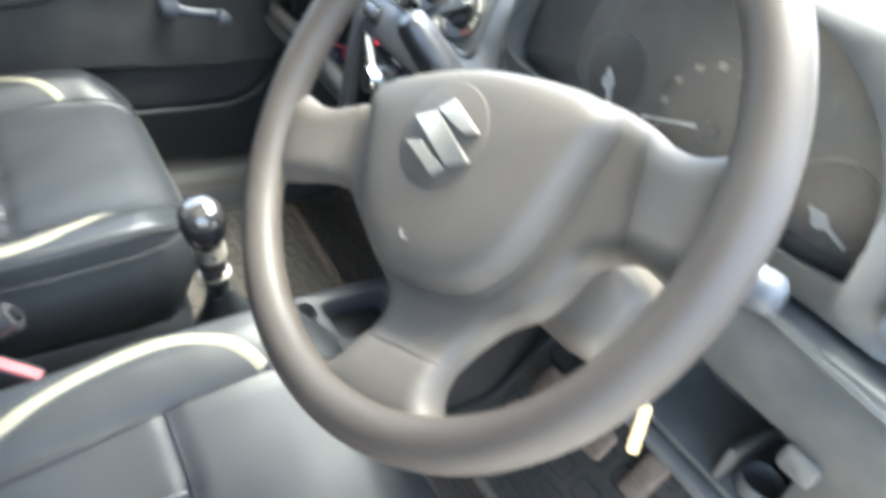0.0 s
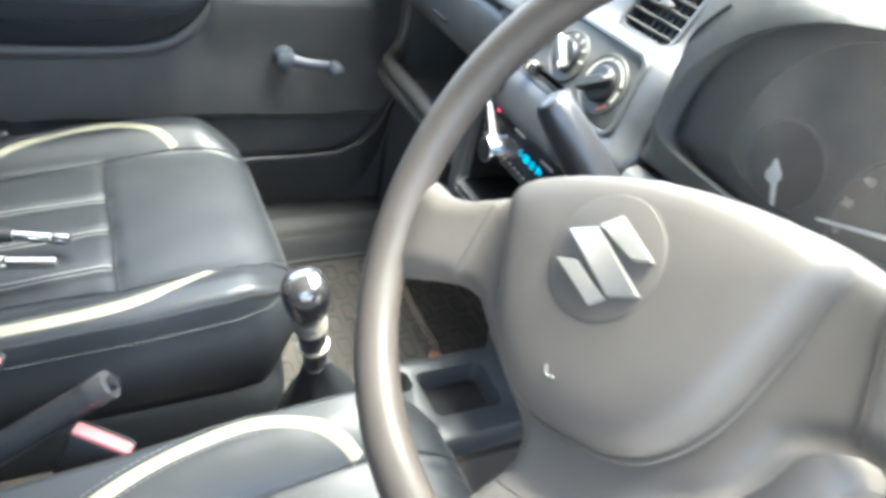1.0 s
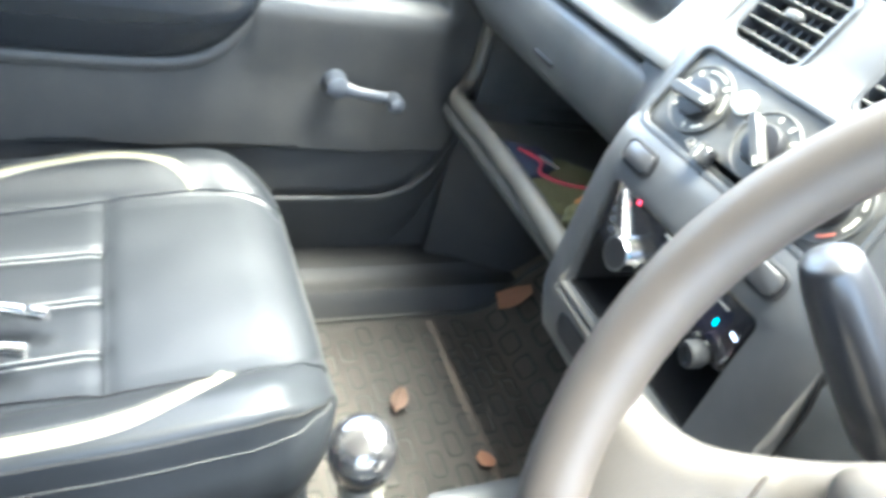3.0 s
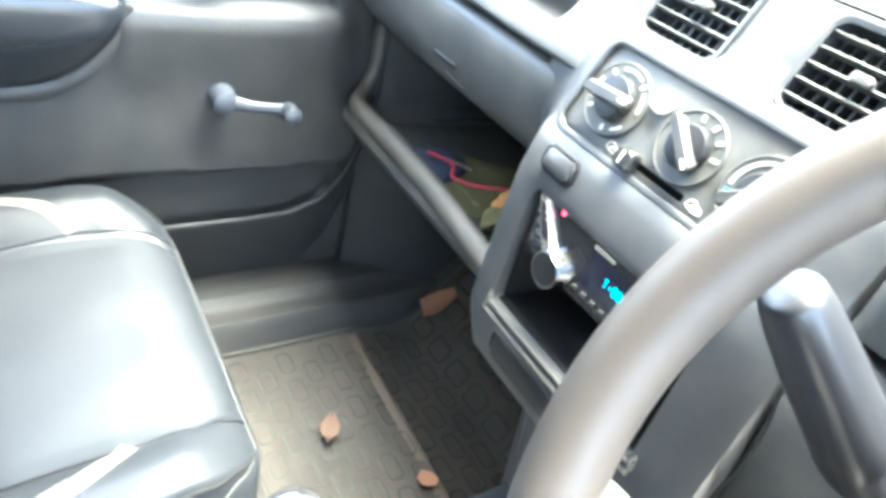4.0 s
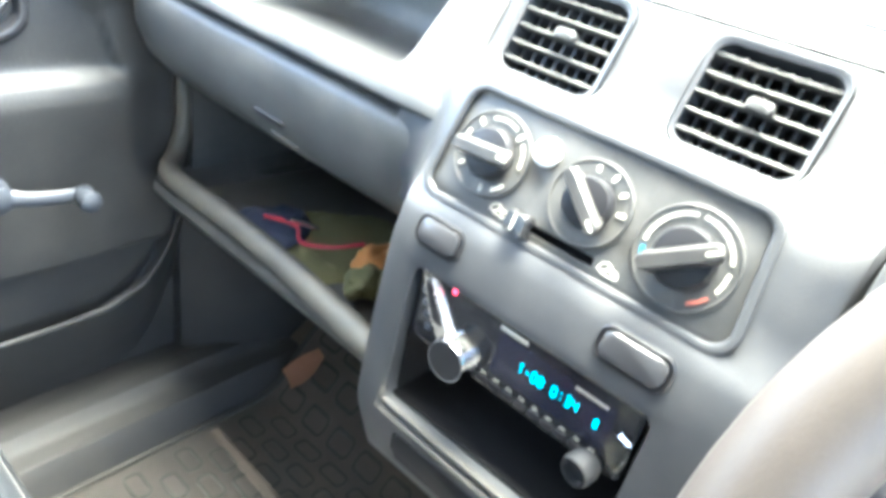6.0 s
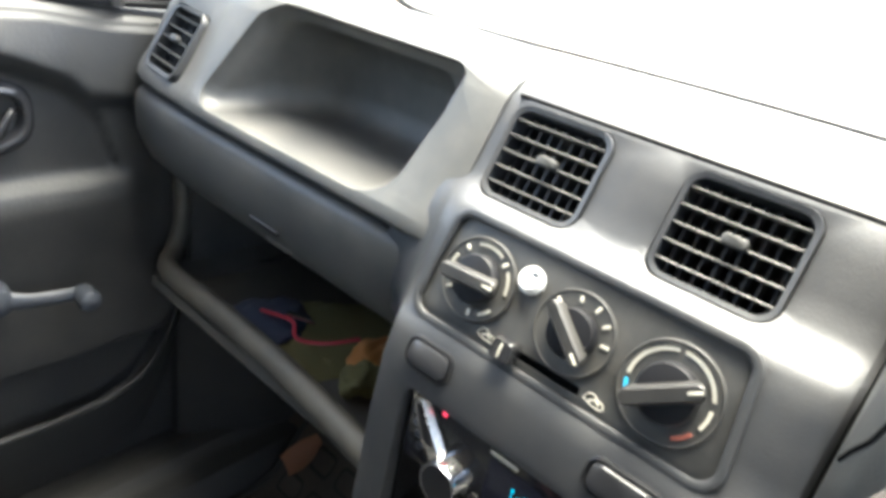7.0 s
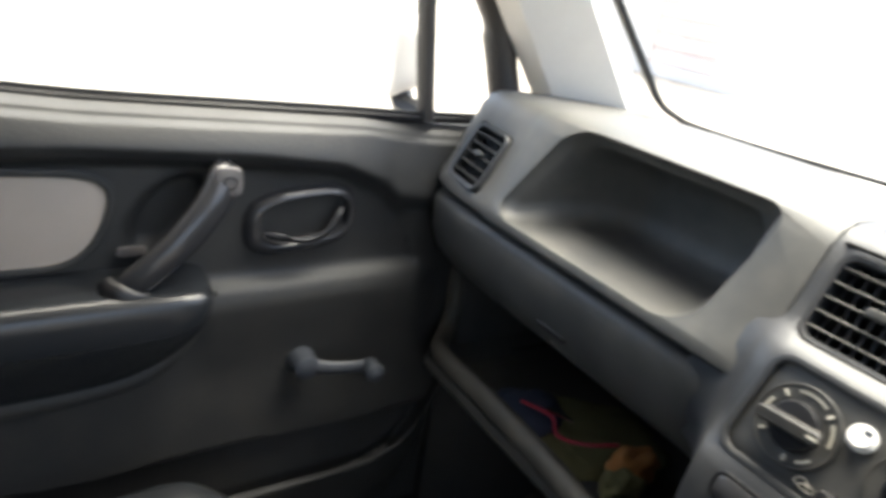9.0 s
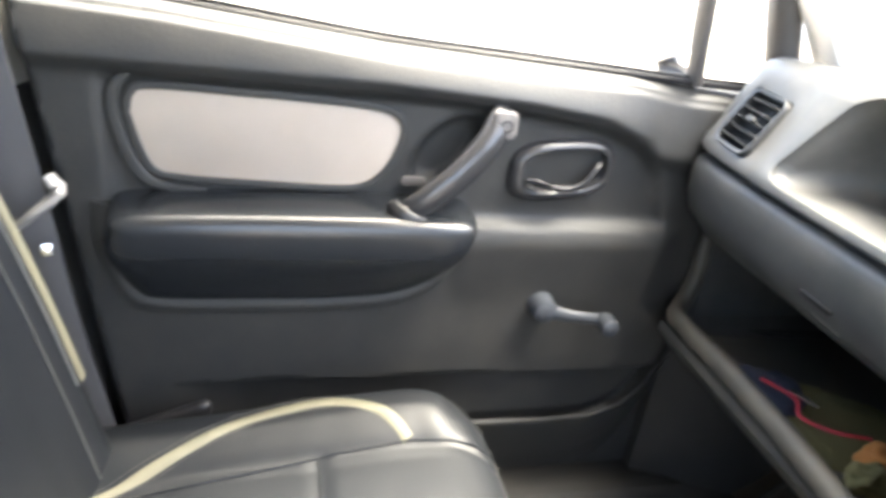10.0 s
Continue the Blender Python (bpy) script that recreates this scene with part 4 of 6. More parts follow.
def make_seat():
    seat = thing("front_seat", (-0.50, SEAT_Y, 0.10), "black leatherette front seat with cream piping bands and white stitching", "car seat", "front seats")
    rows = []
    for x in list(np.linspace(-0.82, -0.30, 64)) + [-0.285, -0.27, -0.258, -0.248, -0.240, -0.235]:
        top = [seat_point(x, u) for u in np.linspace(-1, 1, 113)]
        w, c = half_width(x), SEAT_Y
        hz = cushion_z(x) - 0.045
        dip = step(-0.30, -0.235, x) * 0.03
        under = [Vector((x, c + w * 1.03, hz - 0.02)), Vector((x, c + w * 1.01, 0.215 + dip)), Vector((x - dip, c + w * 0.93, 0.165 + dip)), Vector((x - dip, c, 0.160 + dip)), Vector((x - dip, c - w * 0.93, 0.165 + dip)), Vector((x, c - w * 1.01, 0.215 + dip)), Vector((x, c - w * 1.03, hz - 0.02))]
        rows.append(top + under)
    part("cushion", loft(rows), M_SEAT, seat, sharp=70)
    # skirt of the seat base
    base_rows = []
    for x, k, zt in ((-0.80, 1.0, 0.196), (-0.50, 1.0, 0.196), (-0.36, 1.0, 0.196), (-0.315, 0.985, 0.193), (-0.285, 0.94, 0.186), (-0.265, 0.86, 0.174), (-0.254, 0.74, 0.155), (-0.250, 0.6, 0.13)):
        side3 = [(0.228, zt), (0.250, zt - 0.010), (0.260, zt - 0.030), (0.260, 0.10 + 0.2 * (zt - 0.1)), (0.246, 0.055), (0.222, 0.03)]
        base_rows.append([(x, SEAT_Y - w * k, z) for w, z in side3] + [(x, SEAT_Y + w * k, z) for w, z in side3[::-1]])
    part("seat_base", loft(base_rows), M_SEAT, seat, sharp=60)
    for y in (SEAT_Y - 0.18, SEAT_Y + 0.18):
        part("seat_rail", box(-0.80, -0.28, y - 0.02, y + 0.02, 0.0, 0.09, 0.004), M_BLACK, seat)

    def band(name, path, width, mat, lift=0.0018):
        """A strip sewn on the cushion; path of (x, u)."""
        pts = ease([Vector((x, u, 0)) for x, u in path], 40)
        rows2 = []
        for i, p in enumerate(pts):
            d = pts[min(i + 1, 39)] - pts[max(i - 1, 0)]
            d = Vector((d.x, d.y * 0.24, 0)).normalized()
            side2 = Vector((-d.y, d.x, 0))
            w = width * min(1, 0.75 + 0.5 * i / 39)
            row2 = []
            for k in (-1, -0.5, 0, 0.5, 1):
                q = p + Vector((side2.x * w * k / 2, side2.y * w * k / 2 / 0.24, 0))
                row2.append(seat_point(q.x, max(-0.99, min(0.99, q.y)), lift * (1.25 if abs(k) < 0.9 else 0.2)))
            rows2.append(row2)
        return part(name, loft(rows2, close=False), mat, seat)

    def seam(path, lift=0.0016, r=0.0009, mat=M_THREAD):
        if mat is not M_SEAM:
            pts = ease([Vector((x, u, 0)) for x, u in path], 30)
            return part("stitching", tube([seat_point(p.x, p.y, lift) for p in pts], r, 5), mat, seat)
        pts = [seat_point(p.x, p.y, lift) for p in ease([Vector((x, u, 0)) for x, u in path], 900)]
        bm, run, stitch = bmesh.new(), 0.0, [pts[0]]
        for a, b in zip(pts, pts[1:]):
            run += (b - a).length
            if run < 0.0048:
                stitch.append(b)
            elif run > 0.0064:
                if len(stitch) > 1:
                    tube([stitch[0], stitch[len(stitch) // 2], stitch[-1]] if len(stitch) > 2 else stitch, r, 4, bm=bm)
                run, stitch = 0.0, [b]
        return part("stitching", bm, mat, seat)

    for s in (1, -1):
        if s > 0:
            path = [(-0.80, 0.47), (-0.72, 0.56), (-0.65, 0.68), (-0.56, 0.83), (-0.49, 0.885), (-0.44, 0.885), (-0.395, 0.82), (-0.370, 0.735), (-0.356, 0.655)]
        else:
            path = [(-0.80, -0.83), (-0.70, -0.84), (-0.60, -0.855), (-0.50, -0.865), (-0.44, -0.835), (-0.40, -0.77), (-0.372, -0.70), (-0.353, -0.64)]
        band("cream_band", path, 0.0140 if s > 0 else 0.019, M_CREAM)
        for off in (-0.045, 0.045):
            seam([(x, u + off) for x, u in path[:6]], lift=0.0022, r=0.0006, mat=M_SEAM)
        seam([(-0.80, s * 0.52), (-0.65, s * 0.56), (-0.50, s * 0.61), (-0.464, s * 0.63), (-0.40, s * 0.64), (-0.356, s * 0.65)], r=0.0012, mat=M_BLACK)
        seam([(-0.356, s * 0.65), (-0.31, s * 0.65), (-0.27, s * 0.68), (-0.245, s * 0.75)], r=0.0014, mat=M_SEAT)
        seam([(x, s * u) for x, u in ((-0.80, 0.965), (-0.6, 0.97), (-0.4, 0.975), (-0.30, 0.975), (-0.25, 0.97))], lift=0.0028, r=0.0006, mat=M_SEAM)
        seam([(x, s * u) for x, u in ((-0.80, 0.940), (-0.6, 0.945), (-0.4, 0.950), (-0.30, 0.950), (-0.25, 0.945))], lift=0.0006, r=0.0017, mat=M_RUBBER)
    seam([(-0.243, u) for u in np.linspace(-0.93, 0.93, 9)], lift=0.0018, r=0.0007, mat=M_SEAM)
    cross = [(-0.464, u) for u in np.linspace(-0.63, 0.63, 7)]
    seam(cross, r=0.0016, mat=M_SEAT)
    for u in (-0.40, -0.08, 0.24):
        for du in (-0.018, 0.018):
            seam([(-0.80, u + du), (-0.65, u + du), (-0.468, u + du)], r=0.0006)
        seam([(-0.80, u), (-0.65, u), (-0.468, u)], r=0.0020, mat=M_SEAT)
    # backrest
    rows = []
    for k in range(21):
        t = k / 20
        x, z = -0.722 - 0.135 * t, 0.27 + 0.54 * t
        w = 0.240 + 0.022 * math.sin(math.pi * min(1, t * 1.15)) - 0.04 * step(0.85, 1, t)
        row = []
        for i in range(33):
            u = -1 + i / 16
            f = 0.030 * step(0.5, 0.85, abs(u)) - 0.07 * step(0.80, 1, abs(u)) ** 2
            row.append((x + f, SEAT_Y + u * w, z + 0.3 * f))
        row += [(x - 0.10, SEAT_Y + w * 1.0, z - 0.04), (x - 0.125, SEAT_Y + w * 0.85, z - 0.05), (x - 0.125, SEAT_Y - w * 0.85, z - 0.05), (x - 0.10, SEAT_Y - w * 1.0, z - 0.04)]
        rows.append(row)
    back = part("backrest", loft(rows), M_SEAT, seat, sharp=70)
    for s in (1, -1):
        rows = []
        for k in range(25):
            t = k / 24 * 0.75 + 0.24
            x, z = -0.722 - 0.135 * t, 0.27 + 0.54 * t
            w = 0.240 + 0.022 * math.sin(math.pi * min(1, t * 1.15)) - 0.04 * step(0.85, 1, t)
            row = []
            for u in np.linspace(0.79, 0.905, 5):
                f = 0.030 * step(0.5, 0.85, u) - 0.07 * step(0.80, 1, u) ** 2
                row.append((x + f + 0.0022, SEAT_Y + s * u * w, z + 0.3 * f + 0.0008))
            rows.append(row)
        part("back_band", loft(rows, close=False), M_CREAM, back)
        pts = []
        for k in range(20):
            t = 0.04 + 0.045 * k
            w = 0.240 + 0.022 * math.sin(math.pi * min(1, t * 1.15)) - 0.04 * step(0.85, 1, t)
            f = 0.030 * step(0.5, 0.85, 0.70)
            pts.append((-0.722 - 0.135 * t + f + 0.001, SEAT_Y + s * 0.70 * w, 0.27 + 0.54 * t + 0.3 * f))
        part("stitching", tube(pts, 0.0011, 5), M_SEAM, back)
        bm = bmesh.new()
        for k in range(56):
            t = 0.24 + 0.74 * k / 56
            w = 0.240 + 0.022 * math.sin(math.pi * min(1, t * 1.15)) - 0.04 * step(0.85, 1, t)
            f = 0.030 * step(0.5, 0.85, 0.775)
            base = Vector((-0.722 - 0.135 * t + f + 0.0012, SEAT_Y + s * 0.775 * w, 0.27 + 0.54 * t + 0.3 * f))
            tube([base, base + Vector((-0.0016, 0, 0.0062))], 0.0008, 4, bm=bm)
        part("stitching", bm, M_THREAD, back)
    return seat


seat = make_seat()
tagged(seat, "black leatherette passenger seat with cream bands and white stitching")
driver = copy_thing(seat, Matrix.Translation((-0.50 + 0.095, SEAT_Y - 0.668, 0.10)))
tagged(driver, "black leatherette driver seat with cream bands behind the steering wheel")


# reclining lever on the door side of the passenger seat
lever = part("recline_lever", tube([(-0.735, 0.583, 0.262), (-0.690, 0.590, 0.272), (-0.640, 0.594, 0.290), (-0.605, 0.594, 0.306), (-0.596, 0.594, 0.308)], [0.018, 0.017, 0.015, 0.0125, 0.006], 12, flat=0.7, up=(0, 1, 0), steps=20), M_BLACK, seat, "black plastic reclining lever")


# ---- steering wheel ----
TILT_W = radians(30.6)
WN = Vector((-math.cos(TILT_W), 0, math.sin(TILT_W)))
WV = Vector((math.sin(TILT_W), 0, math.cos(TILT_W)))
WU = Vector((0, -1, 0))
WC = Vector((-0.2125, -0.3585, 0.717))
WM = Matrix((WU, WV, WN)).transposed().to_4x4()
WM.translation = WC
WM = WM @ pose(0, 0, 0, 0, 0, 24.5)
wheel = thing("steering_wheel", WM, "grey-brown three-spoke steering wheel, worn and slightly turned", "steering wheel")


def on_wheel(name, bm, mat, parent=None, label="", sharp=38):
    return part(name, turned(bm, WM), mat, parent or wheel, label, sharp)


R, r = 0.1975, 0.0165
rows = []
for i in range(96):
    a = 2 * math.pi * i / 96
    rows.append([((R + r * math.cos(b)) * math.cos(a), (R + r * math.cos(b)) * math.sin(a), r * math.sin(b) * 0.95) for b in (2 * math.pi * k / 16 for k in range(16))])
on_wheel("rim", loft(rows + rows[:1], cap=False), M_WHEEL)
M_BADGE = material("badge_plastic", (0.215, 0.203, 0.18), 0.34, metal=0.25)
SH = [(0, 0.0505), (0.035, 0.048), (0.072, 0.042), (0.096, 0.034), (0.105, 0.023), (0.100, 0.005), (0.091, -0.022), (0.076, -0.060), (0.056, -0.085), (0.034, -0.098), (0, -0.102)]
full = SH + [(-x, y) for x, y in SH[-2:0:-1]]
outline = [(p.x, p.y) for p in ease([Vector((x, y, 0)) for x, y in full + full[:1]], 101)[:-1]]


def grow(k, z, top=0.044):
    """The pad's outline at depth z, widened by k away from its upper edge."""
    if k < 1:
        return [(x * k, (y + 0.02) * k - 0.02, z) for x, y in outline]
    return [(x * k, (y - top) * k + top, z) for x, y in outline]


on_wheel("airbag_pad", loft([grow(1.0, -0.050), grow(1.02, -0.030), grow(1.02, -0.0225), grow(1.005, -0.0165), grow(0.975, -0.0110), grow(0.935, -0.0065), grow(0.89, -0.0035), grow(0.83, -0.0014), grow(0.75, 0.0), grow(0.6, 0.0012), grow(0.3, 0.0020), grow(0.02, 0.0022)]), M_PAD, sharp=60)
# rolled lower edge of the pad
low_edge = [(x * 1.022, (y - 0.044) * 1.022 + 0.044, -0.0205) for x, y in outline if y < -0.005]
low_edge.sort(key=lambda p: math.atan2(p[0], -p[1]))
on_wheel("pad_rim", tube(low_edge, 0.0019, 6), M_PAD)

# the hub skirt and its three spokes: one moulding that flares into the rim
SKIRT = [(0.190, 0.018), (0.178, 0.0125), (0.160, 0.0105), (0.140, 0.0165), (0.118, 0.030), (0.090, 0.041), (0.050, 0.049), (0.0, 0.052), (-0.050, 0.049), (-0.090, 0.041), (-0.112, 0.030), (-0.135, 0.0185), (-0.155, 0.0115),
         (-0.176, 0.0125), (-0.190, 0.018), (-0.200, 0.0), (-0.200, -0.025), (-0.197, -0.050), (-0.190, -0.064), (-0.176, -0.0565), (-0.155, -0.0505), (-0.133, -0.0475), (-0.114, -0.052), (-0.102, -0.064), (-0.066, -0.094), (-0.043, -0.110), (-0.0345, -0.124),
         (-0.036, -0.145), (-0.045, -0.165), (-0.062, -0.183), (-0.030, -0.195), (0.0, -0.197), (0.030, -0.195), (0.058, -0.184), (0.045, -0.170), (0.041, -0.152), (0.045, -0.134), (0.060, -0.113), (0.083, -0.097), (0.096, -0.080), (0.107, -0.060),
         (0.131, -0.051), (0.155, -0.055), (0.176, -0.060), (0.190, -0.068), (0.197, -0.050), (0.200, -0.025), (0.200, 0.0)]
edge = [Vector((p.x, p.y)) for p in ease([Vector((x, y, 0)) for x, y in SKIRT + SKIRT[:1]], 241)[:-1]]


def skirt_edge(p):
    """How far p lies from the moulding's edge, and whether it lies inside."""
    inside, best = False, 1.0
    for a, b in zip(edge, edge[1:] + edge[:1]):
        if (a.y > p.y) != (b.y > p.y) and p.x < (b.x - a.x) * (p.y - a.y) / (b.y - a.y) + a.x:
            inside = not inside
        d = b - a
        k = max(0.0, min(1.0, (p - a).dot(d) / d.length_squared))
        best = min(best, (p - a - d * k).length)
    return best, inside


def skirt_z(p, d):
    """Height of the moulding at p, d inside its edge: low round the hub, rising to the rim, with a shallow step on each spoke."""
    rr = p.length
    z = -0.0225 + 0.0195 * step(0.112, 0.182, rr)
    if p.y > -0.07:
        z += 0.0030 * step(0.1285, 0.1325, abs(p.x) + 0.12 * (p.y + 0.02))
    else:
        z += 0.0030 * step(-0.1425, -0.1465, p.y)
    k = max(0.0, 1 - d / 0.016)
    return z - 0.014 * (1 - math.sqrt(1 - k * k)) * (1 - 0.8 * step(0.176, 0.192, rr))


inner = [Vector((x, y)) for x in np.arange(-0.1985, 0.2, 0.0034) for y in np.arange(-0.196, 0.056, 0.0034)]
spots = list(edge)
for q in inner:
    d, inside = skirt_edge(q)
    if inside and d > 0.0022:
        spots.append(q)
n_edge = len(edge)
verts2, _, faces2, *_ = delaunay_2d_cdt(spots, [], [list(range(n_edge))], 1, 1e-6)
bm = bmesh.new()
vs = [bm.verts.new((p.x, p.y, skirt_z(p, skirt_edge(p)[0]))) for p in verts2]
for f in faces2:
    bm.faces.new([vs[i] for i in f])
bmesh.ops.recalc_face_normals(bm, faces=bm.faces)
ext = bmesh.ops.extrude_face_region(bm, geom=bm.faces[:])
for v in ext["geom"]:
    if isinstance(v, bmesh.types.BMVert):
        v.co.z -= 0.012
on_wheel("spokes", bm, M_PAD, sharp=70)
for run in ([(-0.1305 + 0.12 * (y + 0.02), y) for y in np.linspace(0.013, -0.044, 12)], [(0.1305 - 0.12 * (y + 0.02), y) for y in np.linspace(0.013, -0.047, 12)], [(x, -0.1445) for x in np.linspace(-0.031, 0.038, 12)]):
    on_wheel("spoke_seam", tube([(x, y, skirt_z(Vector((x, y)), skirt_edge(Vector((x, y)))[0]) + 0.0002) for x, y in run], 0.0010, 6), M_WHEEL)
on_wheel("hub_back", loft([grow(0.55, -0.090), grow(0.80, -0.075), grow(0.92, -0.050), grow(0.92, -0.030)]), M_WHEEL, sharp=60)
on_wheel("scratch", tube([(-0.0155, -0.0700, 0.0012), (-0.0145, -0.0735, 0.0012), (-0.0120, -0.0755, 0.0012), (-0.0085, -0.0750, 0.0012)], 0.0007, 5, steps=8), M_BADGE, label="small pale scratch")
disc = [(0.037 * math.cos(2 * math.pi * k / 40), 0.037 * math.sin(2 * math.pi * k / 40)) for k in range(40)]
face = pose(0, 0, 0, 0, 0, 3.5)
on_wheel("emblem_disc", slab(disc, 0.0012, face @ pose(-0.006, -0.003, 0.0016), 0.001), M_PAD)
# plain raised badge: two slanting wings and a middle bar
for pts in ([(-0.013, 0.0145), (-0.001, 0.021), (0.026, -0.001), (0.014, -0.002), (0.000, 0.006)], [(0.005, -0.0255), (-0.004, -0.031), (-0.035, -0.009), (-0.021, -0.008), (-0.009, -0.017)],
            [(-0.033, 0.009), (-0.014, 0.013), (0.024, -0.020), (0.006, -0.024)]):
    on_wheel("badge", slab(pts, 0.0035, face @ pose(0, 0, 0.0026), 0.0012), M_BADGE, label="pale raised badge")


# ---- heater controls ----
def dial(y, z, radius, parent, turn, arcs, ticks=()):
    """Heater dial: raised ring, printed arcs and a black grip bar. Angles in degrees, 0 to the car's right."""
    m = face_pose(y, z, 0.03) @ Matrix.Translation((0, 0, -0.0012))
    d = part("heater_dial", lathe([(radius * 1.02, -0.002), (radius * 1.02, 0.0016), (radius * 0.985, 0.0028), (radius * 0.96, 0.0018), (radius * 0.60, 0.0016), (radius * 0.60, -0.002)], m, 40), M_PANEL, parent)
    grip = m @ pose(0, 0, 0, 0, 0, turn)
    part("dial_core", lathe([(radius * 0.60, 0.0), (radius * 0.60, 0.007), (radius * 0.55, 0.010), (radius * 0.3, 0.0108), (0.0, 0.0108)], m, 36), M_BLACK, d)
    out = []
    L, w = radius * 0.80, radius * 0.17
    bm = loft([[grip @ Vector((a * k, b * k2, h)) for a, b in ring(L, w, w * 0.8)] for k, k2, h in ((0.86, 1.25, 0.008), (0.95, 1.15, 0.013), (1.0, 0.95, 0.0165), (0.97, 0.72, 0.0185))])
    g = part("grip", bm, M_GRIP, d, "worn dark grey grip bar")
    part("pointer", slab(ring(radius * 0.14, 0.0009, 0.0004), 0.0005, grip @ Matrix.Translation((-L * 0.78, 0, 0.0184)), 0.0001), M_MARK, g)
    for a0, a1, mat in arcs:
        n = max(3, int(abs(a1 - a0) / 8))
        inner, outer = radius * 0.785, radius * 0.86
        row = [[m @ Vector((rr * math.cos(radians(a)), rr * math.sin(radians(a)), h)) for rr, h in ((inner, 0.0018), (outer, 0.0022), (outer, 0.0030), (inner, 0.0026))] for a in np.linspace(a0, a1, n)]
        part("printed_arc", loft(row), mat, d)
    for a, length in ticks:
        q = m @ pose(0, 0, 0, 0, 0, a) @ Matrix.Translation((radius * 0.80, 0, 0.0018))
        part("tick", slab(ring(length * 0.8, 0.0012, 0.0005), 0.0009, q, 0.0002), M_MARK, d)
    return d


dial(0.080, 0.687, 0.0295, console, 184, [(158, 200, M_MARK), (62, 112, M_MARK), (-2, 36, M_MARK), (-62, -38, M_MARK)], [(134, 0.003), (48, 0.003), (216, 0.003), (-82, 0.003)])
dial(0.001, 0.687, 0.0276, console, 140, [], [(140, 0.0034), (100, 0.0026), (66, 0.0030), (36, 0.0034), (4, 0.0036)])
dial(-0.066, 0.684, 0.0310, console, 213, [(100, 182, M_MARK), (18, 92, M_MARK), (190, 216, M_BLUE), (-22, 6, M_MARK), (-62, -34, M_RED)])
m = face_pose(0.042, 0.703, 0.03)
part("push_button", lathe([(0.0095, -0.002), (0.0095, 0.0012), (0.0088, 0.002), (0.0082, 0.0012), (0.0080, 0.004), (0.0070, 0.0052), (0.0, 0.0055)], m, 28), M_WHITE, console, "round white push button")
part("button_mark", slab(ring(0.0028, 0.0018, 0.0012), 0.0004, m @ Matrix.Translation((0.003, 0.004, 0.0054)), 0.0001), M_GREY, console)
sl = pp @ Matrix.Translation((0.0, -0.0305, -0.0015))
part("slider_slot", slab(ring(0.0330, 0.0065, 0.004), 0.0010, sl @ Matrix.Translation((-0.003, 0, -0.0120)), 0.0002), M_DARK, console)
knob = part("slider_knob", loft([[sl @ Vector((-0.0305 + a * k, b * k, h)) for a, b in ring(0.0095, 0.0085, 0.0045)] for k, h in ((0.85, 0.0), (1.0, 0.006), (0.97, 0.011), (0.78, 0.0140))]), M_CAP, console, "shiny black slider knob")
part("slider_mark", slab(ring(0.0007, 0.0050, 0.0003), 0.0006, sl @ Matrix.Translation((-0.031, 0, 0.0138)), 0.0001), M_MARK, knob)
for y in (0.0575, -0.0285):
    q = sl @ Matrix.Translation((0.006 - y, 0, 0.0))
    part("air_symbol", tube([q @ Vector(p) for p in ((-0.007, -0.001, 0.0006), (-0.005, 0.003, 0.0006), (-0.001, 0.004, 0.0006), (0.002, 0.002, 0.0006), (0.006, 0.001, 0.0006), (0.007, -0.0025, 0.0006), (0.0, -0.003, 0.0006), (-0.007, -0.001, 0.0006))], 0.00045, 5, steps=30), M_MARK, console)
    part("air_arrow", tube([q @ Vector(p) for p in ((-0.003, -0.001, 0.0006), (0.001, 0.001, 0.0006), (0.004, -0.001, 0.0006))], 0.0006, 5, steps=8), M_MARK, console)
for y, z, w in ((0.088, 0.6255, 0.021), (-0.068, 0.6245, 0.025)):
    q = face_pose(y, z, 0.012)
    b = part("switch_blank", loft([[q @ Vector((a * kx, bb * ky, h)) for a, bb in ring(w, 0.0125, 0.009)] for kx, ky, h in ((1.0, 1.0, -0.001), (1.0, 1.0, 0.0016), (0.96, 0.92, 0.0024), (0.90, 0.82, 0.0008))]), M_BLACK, console, "black oval switch surround")
    part("switch_face", slab(ring(w * 0.86, 0.0095, 0.007), 0.0058, q @ Matrix.Translation((0, 0, -0.001)), 0.0026), M_TRIM, b)
m = face_pose(-0.070, 0.432, 0.01)
part("socket", lathe([(0.015, 0.0), (0.015, 0.003), (0.012, 0.005), (0.0105, 0.004), (0.0105, -0.002), (0.0, -0.002)], m, 24), M_BLACK, console, "round black power socket")

# tunnel between the seats with its open tray
tun = loft([[(x, s * w, z) for s, w, z in ((-1, 0.135, 0.0), (-1, 0.105, 0.09), (-1, 0.085, 0.118), (1, 0.085, 0.118), (1, 0.105, 0.09), (1, 0.135, 0.0))] for x in (-1.2, -0.2, 0.1, 0.3)])
shell("tunnel", tun, M_TUNNEL, "dark carpeted floor tunnel between the seats", "floor")
tr = carved(box(-0.125, 0.085, -0.075, 0.085, 0.112, 0.165, 0.012), [loft([[(x0 + a * k, y0 + b * k, z) for a, b in ring(w, h, 0.014)] for k, z in ((0.86, 0.128), (1.0, 0.20))]) for x0, y0, w, h in ((-0.020, 0.010, 0.060, 0.047), (-0.100, 0.045, 0.014, 0.022))], 0.004)
tray_thing = thing("console_tray", (-0.02, 0.005, 0.112), "open black plastic tray on the floor tunnel", "tray")
part("tray_body", tr, M_CONSOLE, tray_thing)
